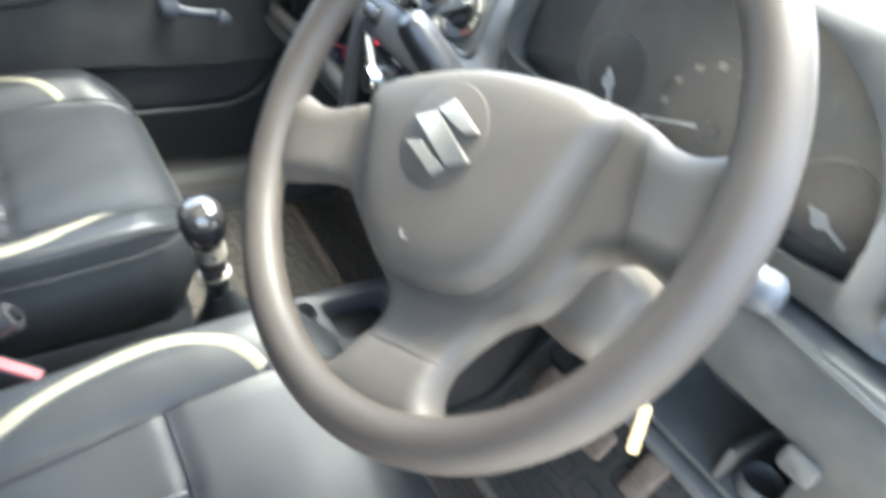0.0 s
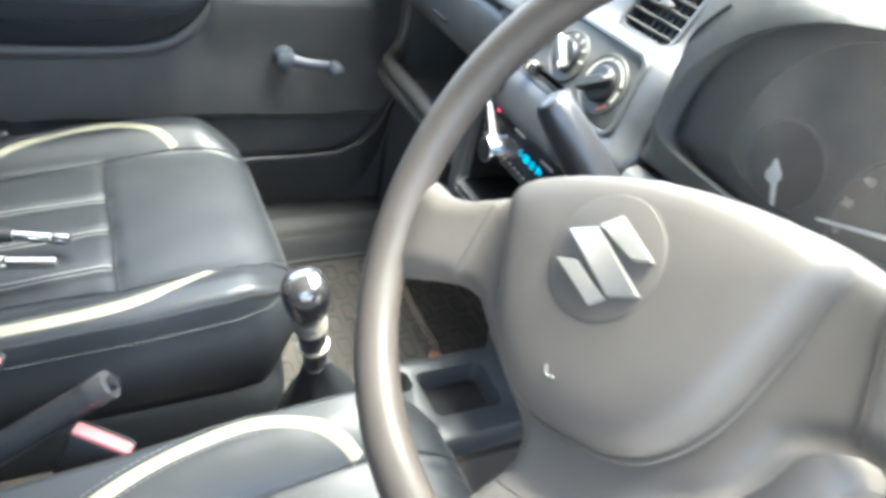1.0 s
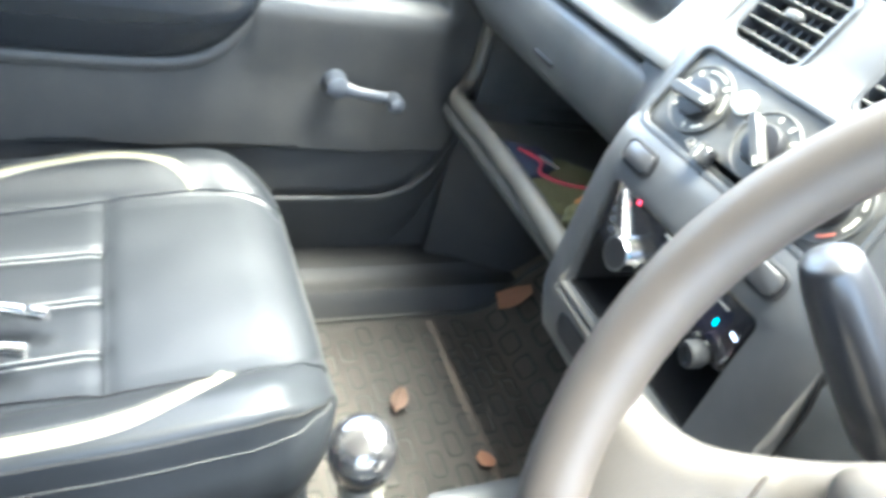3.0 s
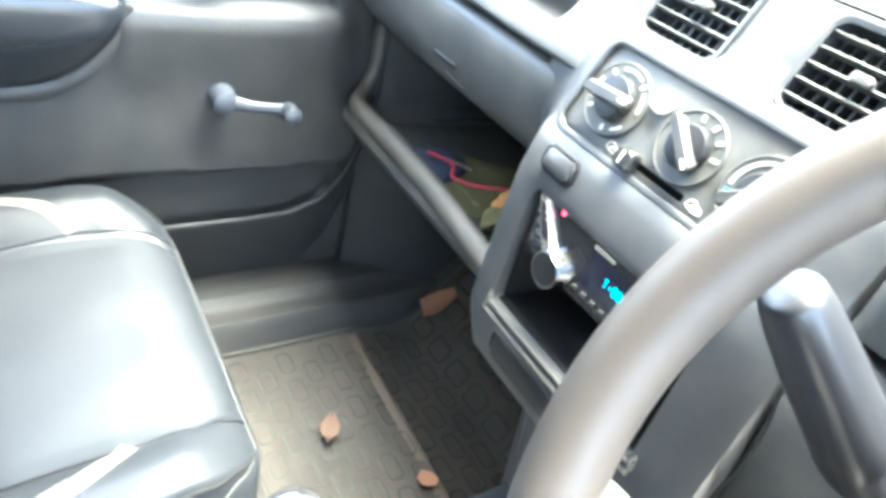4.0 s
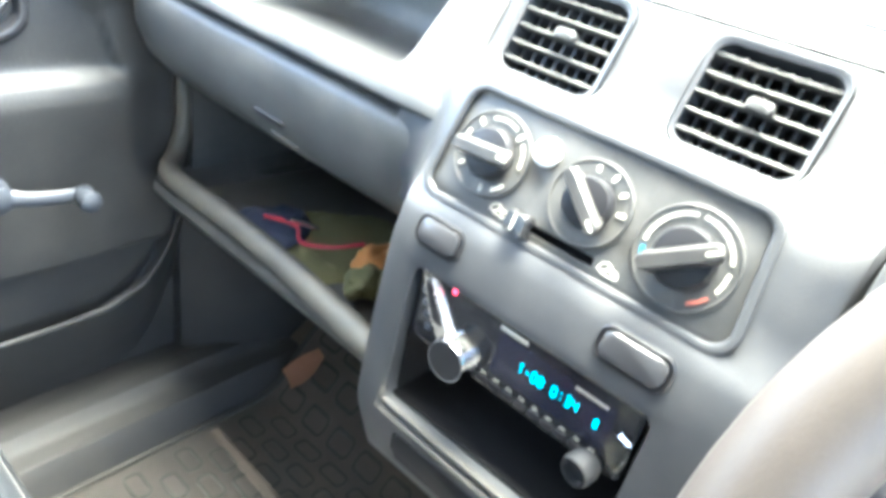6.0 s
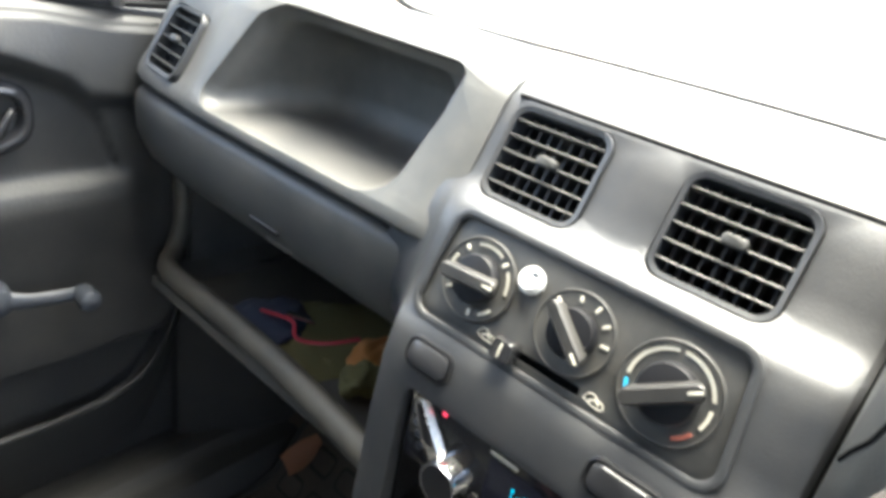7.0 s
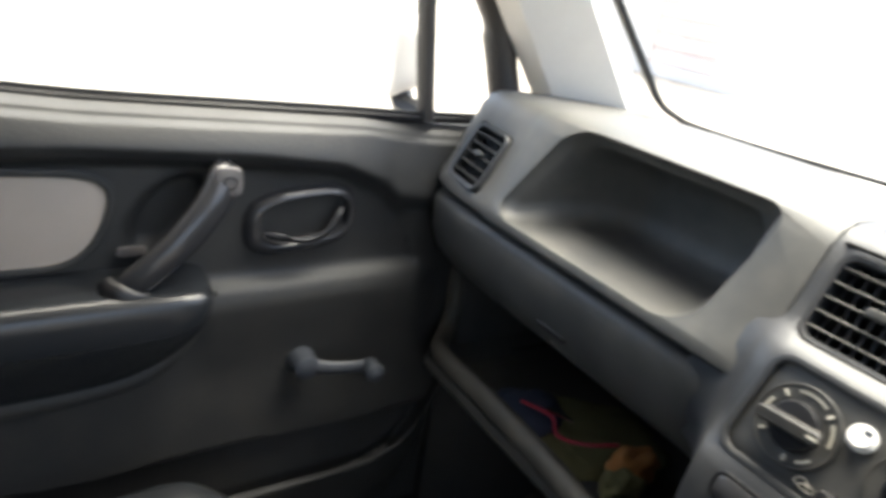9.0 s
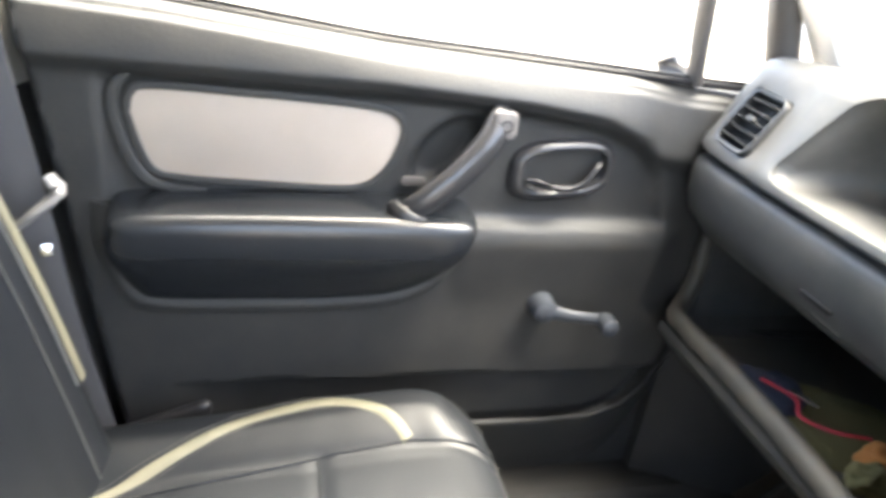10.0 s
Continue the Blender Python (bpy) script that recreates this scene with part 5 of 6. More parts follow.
part("liner", slab(ring(0.048, 0.037, 0.012), 0.002, Matrix.Translation((-0.020, 0.010, 0.1285)), 0.0008), M_RUBBER, tray_thing, "dusty black rubber liner")

# ---- gear lever ----
gear = thing("gear_lever", (-0.22, 0.005, 0.118), "gear lever with a glossy black knob and gaiter", "gear lever")
G0, G1 = Vector((-0.222, 0.008, 0.12)), Vector((-0.283, -0.034, 0.438))
ax = (G1 - G0).normalized()


def along(h):
    return G0 + ax * h


gm = frame_at(G0, ax)
L = (G1 - G0).length
boot = []
for i, (rr, h) in enumerate(((0.086, 0.0), (0.082, 0.02), (0.069, 0.05), (0.060, 0.075), (0.050, 0.10), (0.037, 0.13), (0.025, 0.160), (0.018, 0.185), (0.0165, 0.195))):
    boot.append([gm @ Vector((rr * (1 + 0.05 * math.sin(5 * a + i * 1.3) * (h < 0.17)) * math.cos(a), rr * (1 + 0.05 * math.sin(5 * a + i * 1.3) * (h < 0.17)) * math.sin(a), h + 0.004 * math.sin(3 * a + i))) for a in (2 * math.pi * k / 30 for k in range(30))])
part("gaiter", loft(boot), M_SEAT, gear, "creased black leatherette gaiter")
part("shaft", lathe([(0.0145, 0.19), (0.0145, L - 0.10), (0.0165, L - 0.095), (0.0165, L - 0.065), (0.015, L - 0.06), (0.015, L - 0.04)], gm), M_BLACK, gear)
for h in (L - 0.098, L - 0.062, L - 0.054, L - 0.046):
    part("chrome_ring", lathe([(0.0145, h - 0.003), (0.0185, h - 0.0025), (0.0195, h), (0.0185, h + 0.0025), (0.0145, h + 0.003)], gm), M_RING, gear, "worn silver ring")
k = part("gear_knob", lathe([(0.014, L - 0.045), (0.0195, L - 0.038), (0.0245, L - 0.022), (0.0262, L - 0.006), (0.0262, L + 0.002)], gm), M_GLOSS, gear, "glossy black gear knob")
part("knob_cap", lathe([(0.0262, L + 0.002), (0.0255, L + 0.009), (0.0215, L + 0.017), (0.014, L + 0.022), (0.0, L + 0.0235)], gm), M_CAP, k, "scratched glossy dark knob cap")

# low moulding over the tunnel round the handbrake
hb = thing("handbrake_console", (-0.70, -0.01, 0.10), "low black plastic moulding round the handbrake", "console")
part("moulding", loft([[(x, s * w - 0.005, z) for s, w, z in ((-1, 0.080, 0.03), (-1, 0.072, 0.105), (-1, 0.060, 0.122), (1, 0.045, 0.122), (1, 0.055, 0.105), (1, 0.060, 0.03))] for x in (-1.10, -0.70, -0.47, -0.43, -0.42)]), M_COVER, hb)

# ---- handbrake ----
brake = thing("handbrake", (-0.74, -0.03, 0.118), "black plastic handbrake lever between the seats", "handbrake")
B0, B1 = Vector((-0.78, -0.035, 0.17)), Vector((-0.480, -0.047, 0.364))
part("lever", tube([B0, B0.lerp(B1, 0.4), B0.lerp(B1, 0.7), B0.lerp(B1, 0.95)], [0.0165, 0.0165, 0.0155, 0.0145], 16, steps=14), M_LEVER, brake)
part("grip_ring", tube([B0.lerp(B1, 0.30), B0.lerp(B1, 0.31)], 0.0172, 16), M_MARK, brake, "pale ring round the lever")
part("collar", tube([B0.lerp(B1, 0.94), B0.lerp(B1, 0.955), B0.lerp(B1, 1.0)], [0.0145, 0.0162, 0.0155], 18), M_TRIM, brake)
part("release_button", tube([B0.lerp(B1, 0.99), B0.lerp(B1, 1.018)], [0.0088, 0.0080], 14), M_GLOSS, brake, "glossy dark release button")
part("cover", loft([[(-0.92, -0.075, 0.10), (-0.92, 0.01, 0.10), (-0.92, 0.0, 0.15), (-0.92, -0.065, 0.15)], [(-0.72, -0.075, 0.10), (-0.72, 0.01, 0.10), (-0.72, 0.0, 0.19), (-0.72, -0.065, 0.19)], [(-0.60, -0.07, 0.10), (-0.60, 0.005, 0.10), (-0.60, -0.005, 0.13), (-0.60, -0.06, 0.13)]]), M_BLACK, brake)


def buckle(at, lean, label):
    """Belt buckle on its stalk, with a red release key."""
    b = thing("belt_buckle", at, label, "seat belt buckle", "belt buckles")
    m = Matrix.Translation(at) @ lean
    part("housing", loft([[m @ Vector((a * k, bb * k, h)) for a, bb in ring(0.031, 0.0125, 0.006)] for k, h in ((0.75, -0.12), (0.8, -0.075), (0.95, -0.055), (1.0, -0.006), (0.985, -0.001), (0.95, 0.0))]), M_COVER, b)
    part("release_key", slab(ring(0.0285, 0.0075, 0.003), 0.005, m @ Matrix.Translation((0.0, -0.0042, -0.001)), 0.002), M_BUCKLE, b, "faded red release key")
    part("slot", slab(ring(0.026, 0.0026, 0.001), 0.001, m @ Matrix.Translation((0.0, 0.0072, 0.0)), 0.0003), M_DARK, b)
    return b


buckle((-0.491, -0.078, 0.322), pose(0, 0, 0, -12, 22, -28), "black seat belt buckle with red key beside the handbrake")
buckle((-0.605, 0.045, 0.350), pose(0, 0, 0, 6, 25, -22), "black seat belt buckle with red key beside the passenger seat")

# ---- radio ----
M_SATIN = material("worn_chrome", (0.66, 0.62, 0.57), 0.24, metal=0.95, stain=(0.40, 0.36, 0.31), stain_amount=0.4, stain_scale=90)
radio = thing("car_radio", (0.05, 0.0, 0.569), "black car radio with chrome volume knob and lit blue display", "radio")
rm = Matrix((Vector((0, -1, 0)), Vector((0.06, 0, 1)).normalized(), Vector((-1, 0, 0.06)).normalized())).transposed().to_4x4()
rm.translation = (-0.030, 0.003, 0.5685)
part("case", box(-0.02, 0.10, -0.088, 0.094, 0.541, 0.596, 0.002), M_BLACK, radio)
part("face", slab(ring(0.0925, 0.0285, 0.006), 0.010, rm @ Matrix.Translation((0, 0, -0.008)), 0.003), M_GLOSS, radio, "glossy black front")
part("sleeve", slab(ring(0.0955, 0.0040, 0.002), 0.014, rm @ Matrix.Translation((0, 0.0312, -0.012)), 0.001), M_SLEEVE, radio, "dusty brown metal sleeve edge")
part("display", slab(ring(0.046, 0.0165, 0.003), 0.0006, rm @ Matrix.Translation((0.030, 0.003, 0.002)), 0.0002), material("display_window", (0.005, 0.006, 0.016), 0.2), radio)
kn = rm @ Matrix.Translation((-0.043, -0.017, 0.002))
vol = part("volume_knob", lathe([(0.0175, 0.0), (0.0175, 0.003), (0.0165, 0.005), (0.0162, 0.014), (0.0155, 0.0160), (0.0148, 0.0160)], kn, 32), M_CHROME, radio, "chrome volume knob ring")
part("knob_face", lathe([(0.0148, 0.0140), (0.0146, 0.0164), (0.0, 0.0168)], kn, 28), M_BLACK, vol)
part("chrome_strip", loft([[rm @ Vector((x + a * w, y, 0.002 + h)) for a, h in ((-1, 0), (-0.7, 0.005), (0.7, 0.006), (1, 0))] for x, y, w in ((-0.083, 0.0285, 0.007), (-0.075, 0.015, 0.009), (-0.063, -0.003, 0.0115), (-0.052, -0.014, 0.0135))]), M_SATIN, radio, "slanting chrome strip")
part("strip_inlay", loft([[rm @ Vector((x + a * w, y, 0.0085 + h)) for a, h in ((-1, 0), (-0.6, 0.0007), (0.6, 0.0007), (1, 0))] for x, y, w in ((-0.0805, 0.0255, 0.0022), (-0.073, 0.0125, 0.0036), (-0.064, -0.001, 0.0048))]), M_BLACK, radio, "black inlay")
for i in range(4):
    part("key", slab(ring(0.0032, 0.0022, 0.001), 0.002, rm @ Matrix.Translation((-0.084 + 0.003 * i, 0.014 - 0.009 * i, 0.0018)), 0.0005), M_GREY, radio)
for i in range(9):
    part("preset_key", slab(ring(0.0048, 0.0026, 0.001), 0.0016, rm @ Matrix.Translation((-0.020 + 0.0112 * i, -0.0225, 0.0018)), 0.0006), M_BLACK, radio)
    part("key_print", slab(ring(0.0022, 0.0004, 0.0002), 0.0003, rm @ Matrix.Translation((-0.020 + 0.0112 * i, -0.0175, 0.0020)), 0.0001), M_MARK, radio)
part("maker_bar", slab(ring(0.0115, 0.0013, 0.0005), 0.0003, rm @ Matrix.Translation((-0.006, 0.0235, 0.0021)), 0.0001), M_MARK, radio)
jack = rm @ Matrix.Translation((0.072, -0.026, 0.002)) @ pose(0, 0, 0, 8, -10, 0)
part("aux_cap", lathe([(0.009, 0.0), (0.0112, 0.005), (0.0112, 0.013), (0.0100, 0.016), (0.0082, 0.0165), (0.0072, 0.013), (0.0, 0.012)], jack, 24), M_COVER, radio, "dark round socket cap")
part("bracket", tube([rm @ Vector(p) for p in ((0.083, 0.006, 0.003), (0.091, 0.006, 0.006), (0.092, -0.008, 0.006), (0.089, -0.018, 0.004))], 0.0017, 6), M_CHROME, radio)
part("eject_light", slab(ring(0.002, 0.002, 0.001), 0.0005, rm @ Matrix.Translation((-0.060, 0.0262, 0.002)), 0.0001), glow("tiny_red", (1.0, 0.05, 0.12), 0.10), radio)


def lettering(text, size, m, mat, parent, name="lettering", depth=0.0003, width=None, thin=0.0):
    cu = bpy.data.curves.new("text", "FONT")
    cu.offset = thin
    cu.body, cu.size, cu.extrude, cu.align_x, cu.align_y = text, size, depth, "CENTER", "CENTER"
    ob = new("text", cu)
    dg = bpy.context.evaluated_depsgraph_get()
    dg.update()
    me = bpy.data.meshes.new_from_object(ob.evaluated_get(dg))
    bpy.data.objects.remove(ob)
    bpy.data.curves.remove(cu)
    bm = bmesh.new()
    bm.from_mesh(me)
    bpy.data.meshes.remove(me)
    if width:
        w = max(v.co.x for v in bm.verts) - min(v.co.x for v in bm.verts)
        bmesh.ops.scale(bm, vec=(width / w, 1, 1), verts=bm.verts)
    turned(bm, m)
    return part(name, bm, mat, parent)


# display: T-08 0:34 in thin seven-bar figures
BARS = {"a": (0, 1, 1, 0), "b": (0.5, 0.5, 0, 1), "c": (0.5, -0.5, 0, 1), "d": (0, -1, 1, 0), "e": (-0.5, -0.5, 0, 1), "f": (-0.5, 0.5, 0, 1), "g": (0, 0, 1, 0)}
FIGURES = {"0": "abcdef", "8": "abcdefg", "3": "abcdg", "4": "bcfg", "-": "g"}
bm = bmesh.new()
dw, dh, dt = 0.0034, 0.0036, 0.00038
for i, ch in enumerate("T-08 0:34"):
    u = 0.028 + (i - 4) * 0.0054
    bars = [BARS[b] for b in FIGURES.get(ch, "")]
    if ch == "T":
        bars = [(0, 1, 1, 0), (0, 0.5, 0, 1), (0, -0.5, 0, 1)]
    if ch == ":":
        for v in (0.0022, -0.0022):
            slab(ring(dt, dt, 0.0002, 2), 0.0004, rm @ Matrix.Translation((u, 0.004 + v, 0.0027)), 0.0001, bm)
    for bx, by, hor, ver in bars:
        slab(ring(dw / 2 - 0.0004 if hor else dt, dh / 2 - 0.0004 if ver else dt, 0.0003, 2), 0.0004, rm @ Matrix.Translation((u + bx * dw, 0.004 + by * dh, 0.0027)), 0.0001, bm)
part("display_digits", bm, M_CYAN, radio, "lit cyan figures")
part("display_mark", slab(ring(0.0014, 0.003, 0.0005), 0.0004, rm @ Matrix.Translation((0.066, 0.002, 0.0028)), 0.0001), M_CYAN, radio)
part("display_line", slab(ring(0.012, 0.0007, 0.0003), 0.0004, rm @ Matrix.Translation((0.058, 0.0170, 0.0028)), 0.0001), M_MARK, radio)

# ---- driver's side of the dashboard ----
ddash = thing("instrument_binnacle", (0.2, -0.39, 0.55), "grey plastic instrument hood and driver dashboard, dusty", "dashboard")
DU = [(0.50, 0.755), (0.30, 0.793), (0.16, 0.806), (0.08, 0.812), (0.045, 0.812), (0.030, 0.806), (0.022, 0.795), (0.015, 0.75), (0.008, 0.70), (0.000, 0.660), (-0.006, 0.650), (0.02, 0.640), (0.50, 0.640)]


def hood(y):
    t = 1 - min(1, abs(y + 0.362) / 0.222)
    return step(0, 0.16, t)


rows = []
for y in [-0.1515, -0.155, -0.16, -0.165, -0.175, -0.19, -0.21, -0.24, -0.28, -0.32, -0.36, -0.40, -0.44, -0.47, -0.49, -0.51, -0.52, -0.53, -0.535, -0.54, -0.545, -0.55, -0.555, -0.565, -0.57, -0.575, -0.58, -0.59, -0.62, -0.645, -0.658]:
    e = hood(y)
    k = 1 - 0.2 * step(-0.60, -0.66, y)
    row = []
    for x, z in DU:
        up = 0.030 * e * step(0.68, 0.80, z)
        out = 0.040 * e * (1 - step(0.06, 0.22, x)) * step(0.655, 0.67, z) + (0.028 * (1 - e) * (1 - step(0.06, 0.2, x)) * step(0.67, 0.80, z)) * -1
        row.append((0.30 + (x - out - 0.30) * k, y, z + up))
    rows.append(row)
bin_body = loft(rows)


def mouth(grow=0.0, drop=0.0, n=26):
    """Outline of the gauge opening about its middle: a full arch on a nearly straight sill."""
    out = []
    for i in range(2 * n):
        t = math.pi * i / n
        c, s = math.cos(t), math.sin(t)
        p = 2.2 if s >= 0 else 4.5
        a = math.copysign(abs(c) ** (2 / p), c) * (0.187 + grow)
        b = math.copysign(abs(s) ** (2 / p), s) * ((0.135 if s >= 0 else 0.021 + drop) + grow) - 0.050
        out.append((a, b))
    return out


arch = [[(x, -0.366 + a, 0.750 + b) for a, b in mouth(g, d)] for x, g, d in ((-0.12, 0.006, 0.0), (-0.02, 0.0, 0.0), (0.04, -0.005, 0.026), (0.066, -0.008, 0.038))]
bin_body = carved(bin_body, [loft(arch)], 0.007, 4)
# shut line round the hood
skin = BVHTree.FromBMesh(bin_body)
line = []
for i in range(15):
    z = 0.657 + 0.150 * i / 14
    v = max(0.0, z - 0.70) / 0.165
    y = -0.366 + 0.205 * (1 - v ** 2.3) ** (1 / 2.3) + 0.30 * max(0.0, 0.725 - z)
    hit = skin.ray_cast(Vector((-0.4, y, z)), Vector((1, 0, 0)))[0]
    if hit:
        line.append(hit)
groove = part("hood_groove", tube(line, 0.0016, 6, steps=40), M_DARK, ddash, "dark shut line round the hood")
part("hood_shell", bin_body, M_DASH, ddash)
shroud = []
for x, g, d in ((-0.008, -0.0045, 0.004), (0.02, -0.007, 0.017), (0.061, -0.011, 0.036)):
    shroud.append([(x, -0.366 + a, 0.750 + b) for a, b in mouth(g, d)])
sb = loft(shroud, cap=False)
bmesh.ops.solidify(sb, geom=sb.faces[:], thickness=0.002)
part("gauge_shroud", sb, M_PANEL, ddash, "dusty dark brown gauge surround")
cluster = part("gauge_panel", slab(mouth(-0.009, 0.036), 0.004, Matrix(((0, 0, -1, 0.066), (-1, 0, 0, -0.366), (0, 1, 0, 0.750), (0, 0, 0, 1))), 0.001), M_PANEL, ddash, "black instrument panel with white needles")
gp = Matrix(((0, 0, -1, 0.0615), (-1, 0, 0, -0.368), (0, 1, 0, 0.690), (0, 0, 0, 1)))
for u, rr in ((-0.122, 0.040), (0.0, 0.067), (0.122, 0.040)):
    part("gauge_ring", lathe([(rr, 0.0), (rr, 0.002), (rr - 0.0012, 0.0028), (rr - 0.0022, 0.0012), (rr - 0.0022, 0.0)], gp @ Matrix.Translation((u, 0, 0)), 40), M_CONSOLE, cluster)
part("needle", tube([gp @ Vector(p) for p in ((-0.069, -0.019, 0.006), (-0.012, 0.001, 0.007))], [0.0013, 0.0023], 6), M_WHITE, cluster, "white speedometer needle")
part("needle_hub", lathe([(0.009, 0.0), (0.009, 0.007), (0.006, 0.009), (0.0, 0.009)], gp, 20), M_BLACK, cluster)
for u, a in ((-0.122, 114), (0.122, 160)):
    q = gp @ Matrix.Translation((u, -0.009, 0.005)) @ pose(0, 0, 0, 0, 0, a)
    part("needle", tube([q @ Vector(p) for p in ((-0.028, 0, 0), (-0.004, 0, 0), (0.005, 0, 0), (0.014, 0, 0))], [0.0018, 0.0026, 0.0042, 0.0012], 8), M_WHITE, cluster, "white gauge needle")
    part("needle_hub", lathe([(0.0070, 0.0), (0.0070, 0.003), (0.0, 0.0045)], q, 18), M_WHITE, cluster)
for i in range(10):
    a = radians(200 - 24 * i)
    lettering(str(20 * i), 0.0095, gp @ Matrix.Translation((0.057 * math.cos(a), 0.057 * math.sin(a), 0.0015)), M_MARK, cluster, "dial_number")
part("unit_bar", slab(ring(0.010, 0.0016, 0.0008), 0.0003, gp @ Matrix.Translation((0.012, 0.022, 0.001)), 0.0001), M_GREY, cluster)
part("counter", slab(ring(0.024, 0.0065, 0.001), 0.0008, gp @ Matrix.Translation((0.004, -0.026, 0.001)), 0.0002), M_GREY, cluster)
part("reset_pin", lathe([(0.006, 0.0), (0.006, 0.012), (0.004, 0.014), (0.0, 0.014)], gp @ Matrix.Translation((0.05, -0.042, 0)), 16), M_BLACK, cluster)
lens = part("gauge_lens", loft([[(0.004 - 0.018 * t, -0.366 + a, 0.757 + (t - 0.5) * 0.17) for t in (0, 0.5, 1)] for a in np.linspace(-0.184, 0.184, 7)], close=False), M_LENS, ddash, "dusty clear gauge cover")
lens.visible_shadow = False
part("hazard_switch", slab(ring(0.011, 0.006, 0.003), 0.010, frame_at((0.006, -0.316, 0.668), (-0.5, 0, 0.85)), 0.002), M_WIRE, ddash, "red warning switch below the gauges")

# lower panel under the instruments
DL = [(0.50, 0.636), (0.02, 0.636), (-0.008, 0.642), (-0.020, 0.638), (-0.030, 0.62), (-0.032, 0.59), (-0.028, 0.55), (-0.020, 0.50), (-0.012, 0.465), (-0.002, 0.450), (0.02, 0.445), (0.50, 0.445)]
cubby = loft([[(x, -0.530 + a, 0.520 + b) for a, b in ring(0.072 * k, 0.050 * k, 0.012)] for x, k in ((-0.12, 1.05), (-0.02, 1.0), (0.085, 0.94))])
part("knee_panel", carved(loft([[(x + 0.003 * (1 if i in (0,) else 0), y, z) for x, z in DL] for i, y in enumerate((-0.1515, -0.156, -0.24, -0.34, -0.44, -0.54, -0.60, -0.64, -0.655))]), [cubby], 0.005, 3), M_DASH, ddash)
part("cubby_divider", box(-0.012, 0.08, -0.556, -0.550, 0.470, 0.508, 0.002), M_DASH, ddash)
part("coin_cup", lathe([(0.020, 0.0), (0.020, 0.012), (0.0185, 0.014), (0.017, 0.012), (0.016, 0.002), (0.0, 0.002)], Matrix.Translation((0.015, -0.578, 0.471)), 28), M_DASH, ddash)
part("panel_edge", tube([(-0.008, -0.40, 0.452), (-0.010, -0.46, 0.450), (-0.010, -0.58, 0.450), (-0.006, -0.64, 0.453)], 0.012, 10, flat=0.7, steps=18), M_DASH, ddash)
part("lamp_lever", slab(ring(0.014, 0.010, 0.005), 0.012, frame_at((-0.026, -0.600, 0.560), (-1, 0, 0.1)), 0.003), M_DASH, ddash)
part("trim_line", tube([(-0.024, -0.50, 0.640), (-0.030, -0.56, 0.638), (-0.030, -0.62, 0.634), (-0.022, -0.655, 0.630)], 0.004, 6, steps=12), M_DASH, ddash)
vent(frame_at((-0.002, -0.615, 0.698), (-0.95, -0.05, 0.25)), 0.036, 0.032, 5, ddash)

# sunk seam beside the console
part("panel_seam", tube([(-0.0345, -0.1455, 0.640), (-0.0385, -0.1535, 0.606), (-0.0385, -0.159, 0.576), (-0.0365, -0.158, 0.545), (-0.0300, -0.153, 0.500), (-0.022, -0.150, 0.465)], [0.0006, 0.0012, 0.0013, 0.0012, 0.0008], 6, steps=24), M_DARK, ddash)


# ---- steering column ----
colm = thing("steering_column", (-0.05, -0.355, 0.58), "dusty beige plastic steering column cover with two stalks", "steering column")
CM = Matrix((WU, WV, WN)).transposed().to_4x4()
CM.translation = WC
rows = []
for z, w, h, cy in ((-0.040, 0.045, 0.045, -0.015), (-0.060, 0.066, 0.056, -0.016), (-0.075, 0.072, 0.060, -0.016), (-0.14, 0.074, 0.062, -0.018), (-0.22, 0.070, 0.058, -0.02)):
    rows.append([CM @ Vector((a, b + cy, z)) for a, b in ring(w, h, 0.03)])
part("cover", loft(rows), M_PAD, colm)
rows = []
for u, w, h in ((0.05, 0.047, 0.038), (0.085, 0.046, 0.037), (0.120, 0.044, 0.035), (0.133, 0.040, 0.032), (0.139, 0.034, 0.026)):
    rows.append([CM @ Vector((u, -0.034 + b, -0.115 + a)) for a, b in ring(w, h, 0.022)])
part("lock_cover", loft(rows), M_PAD, colm, "beige ignition lock cover")
lk = CM @ Matrix.Translation((0.138, -0.036, -0.118)) @ pose(0, 0, 0, 0, 90, 0)
part("lock_barrel", lathe([(0.019, 0.0), (0.019, 0.008), (0.016, 0.011), (0.0, 0.011)], lk, 24), M_BLACK, colm)
key = part("ignition_key", slab(ring(0.004, 0.012, 0.003), 0.03, lk @ Matrix.Translation((0, 0, 0.006)), 0.002), M_BLACK, colm)
part("key_tag", slab(ring(0.0042, 0.021, 0.002), 0.002, frame_at((-0.10, -0.515, 0.537), (-0.6, -0.7, 0.3), (0.05, 0.12, 1)), 0.0006), M_BRASS, colm, "brass key tag")
part("key_ring", tube([(-0.11, -0.503, 0.60), (-0.105, -0.51, 0.58), (-0.10, -0.513, 0.560)], 0.0015, 6), M_SILVER, colm)
# stalks
TIP, AXIS = Vector((-0.135, -0.161, 0.7175)), Vector((0.50, -0.48, -0.72)).normalized()
stick = tube([TIP, TIP + AXIS * 0.004, TIP + AXIS * 0.018, TIP + AXIS * 0.05, TIP + AXIS * 0.085, TIP + AXIS * 0.11, (-0.066, -0.250, 0.626), (-0.058, -0.300, 0.628)],
             [0.009, 0.0165, 0.0195, 0.0220, 0.0232, 0.022, 0.015, 0.011], 18, flat=0.85, steps=34)
skin = BVHTree.FromBMesh(stick)
st = part("wiper_stalk", stick, material("stalk_black", (0.012, 0.0125, 0.015), 0.33, spec=0.4), colm, "shiny black wiper stalk")
side = Vector((-0.62, -0.30, 0.45))
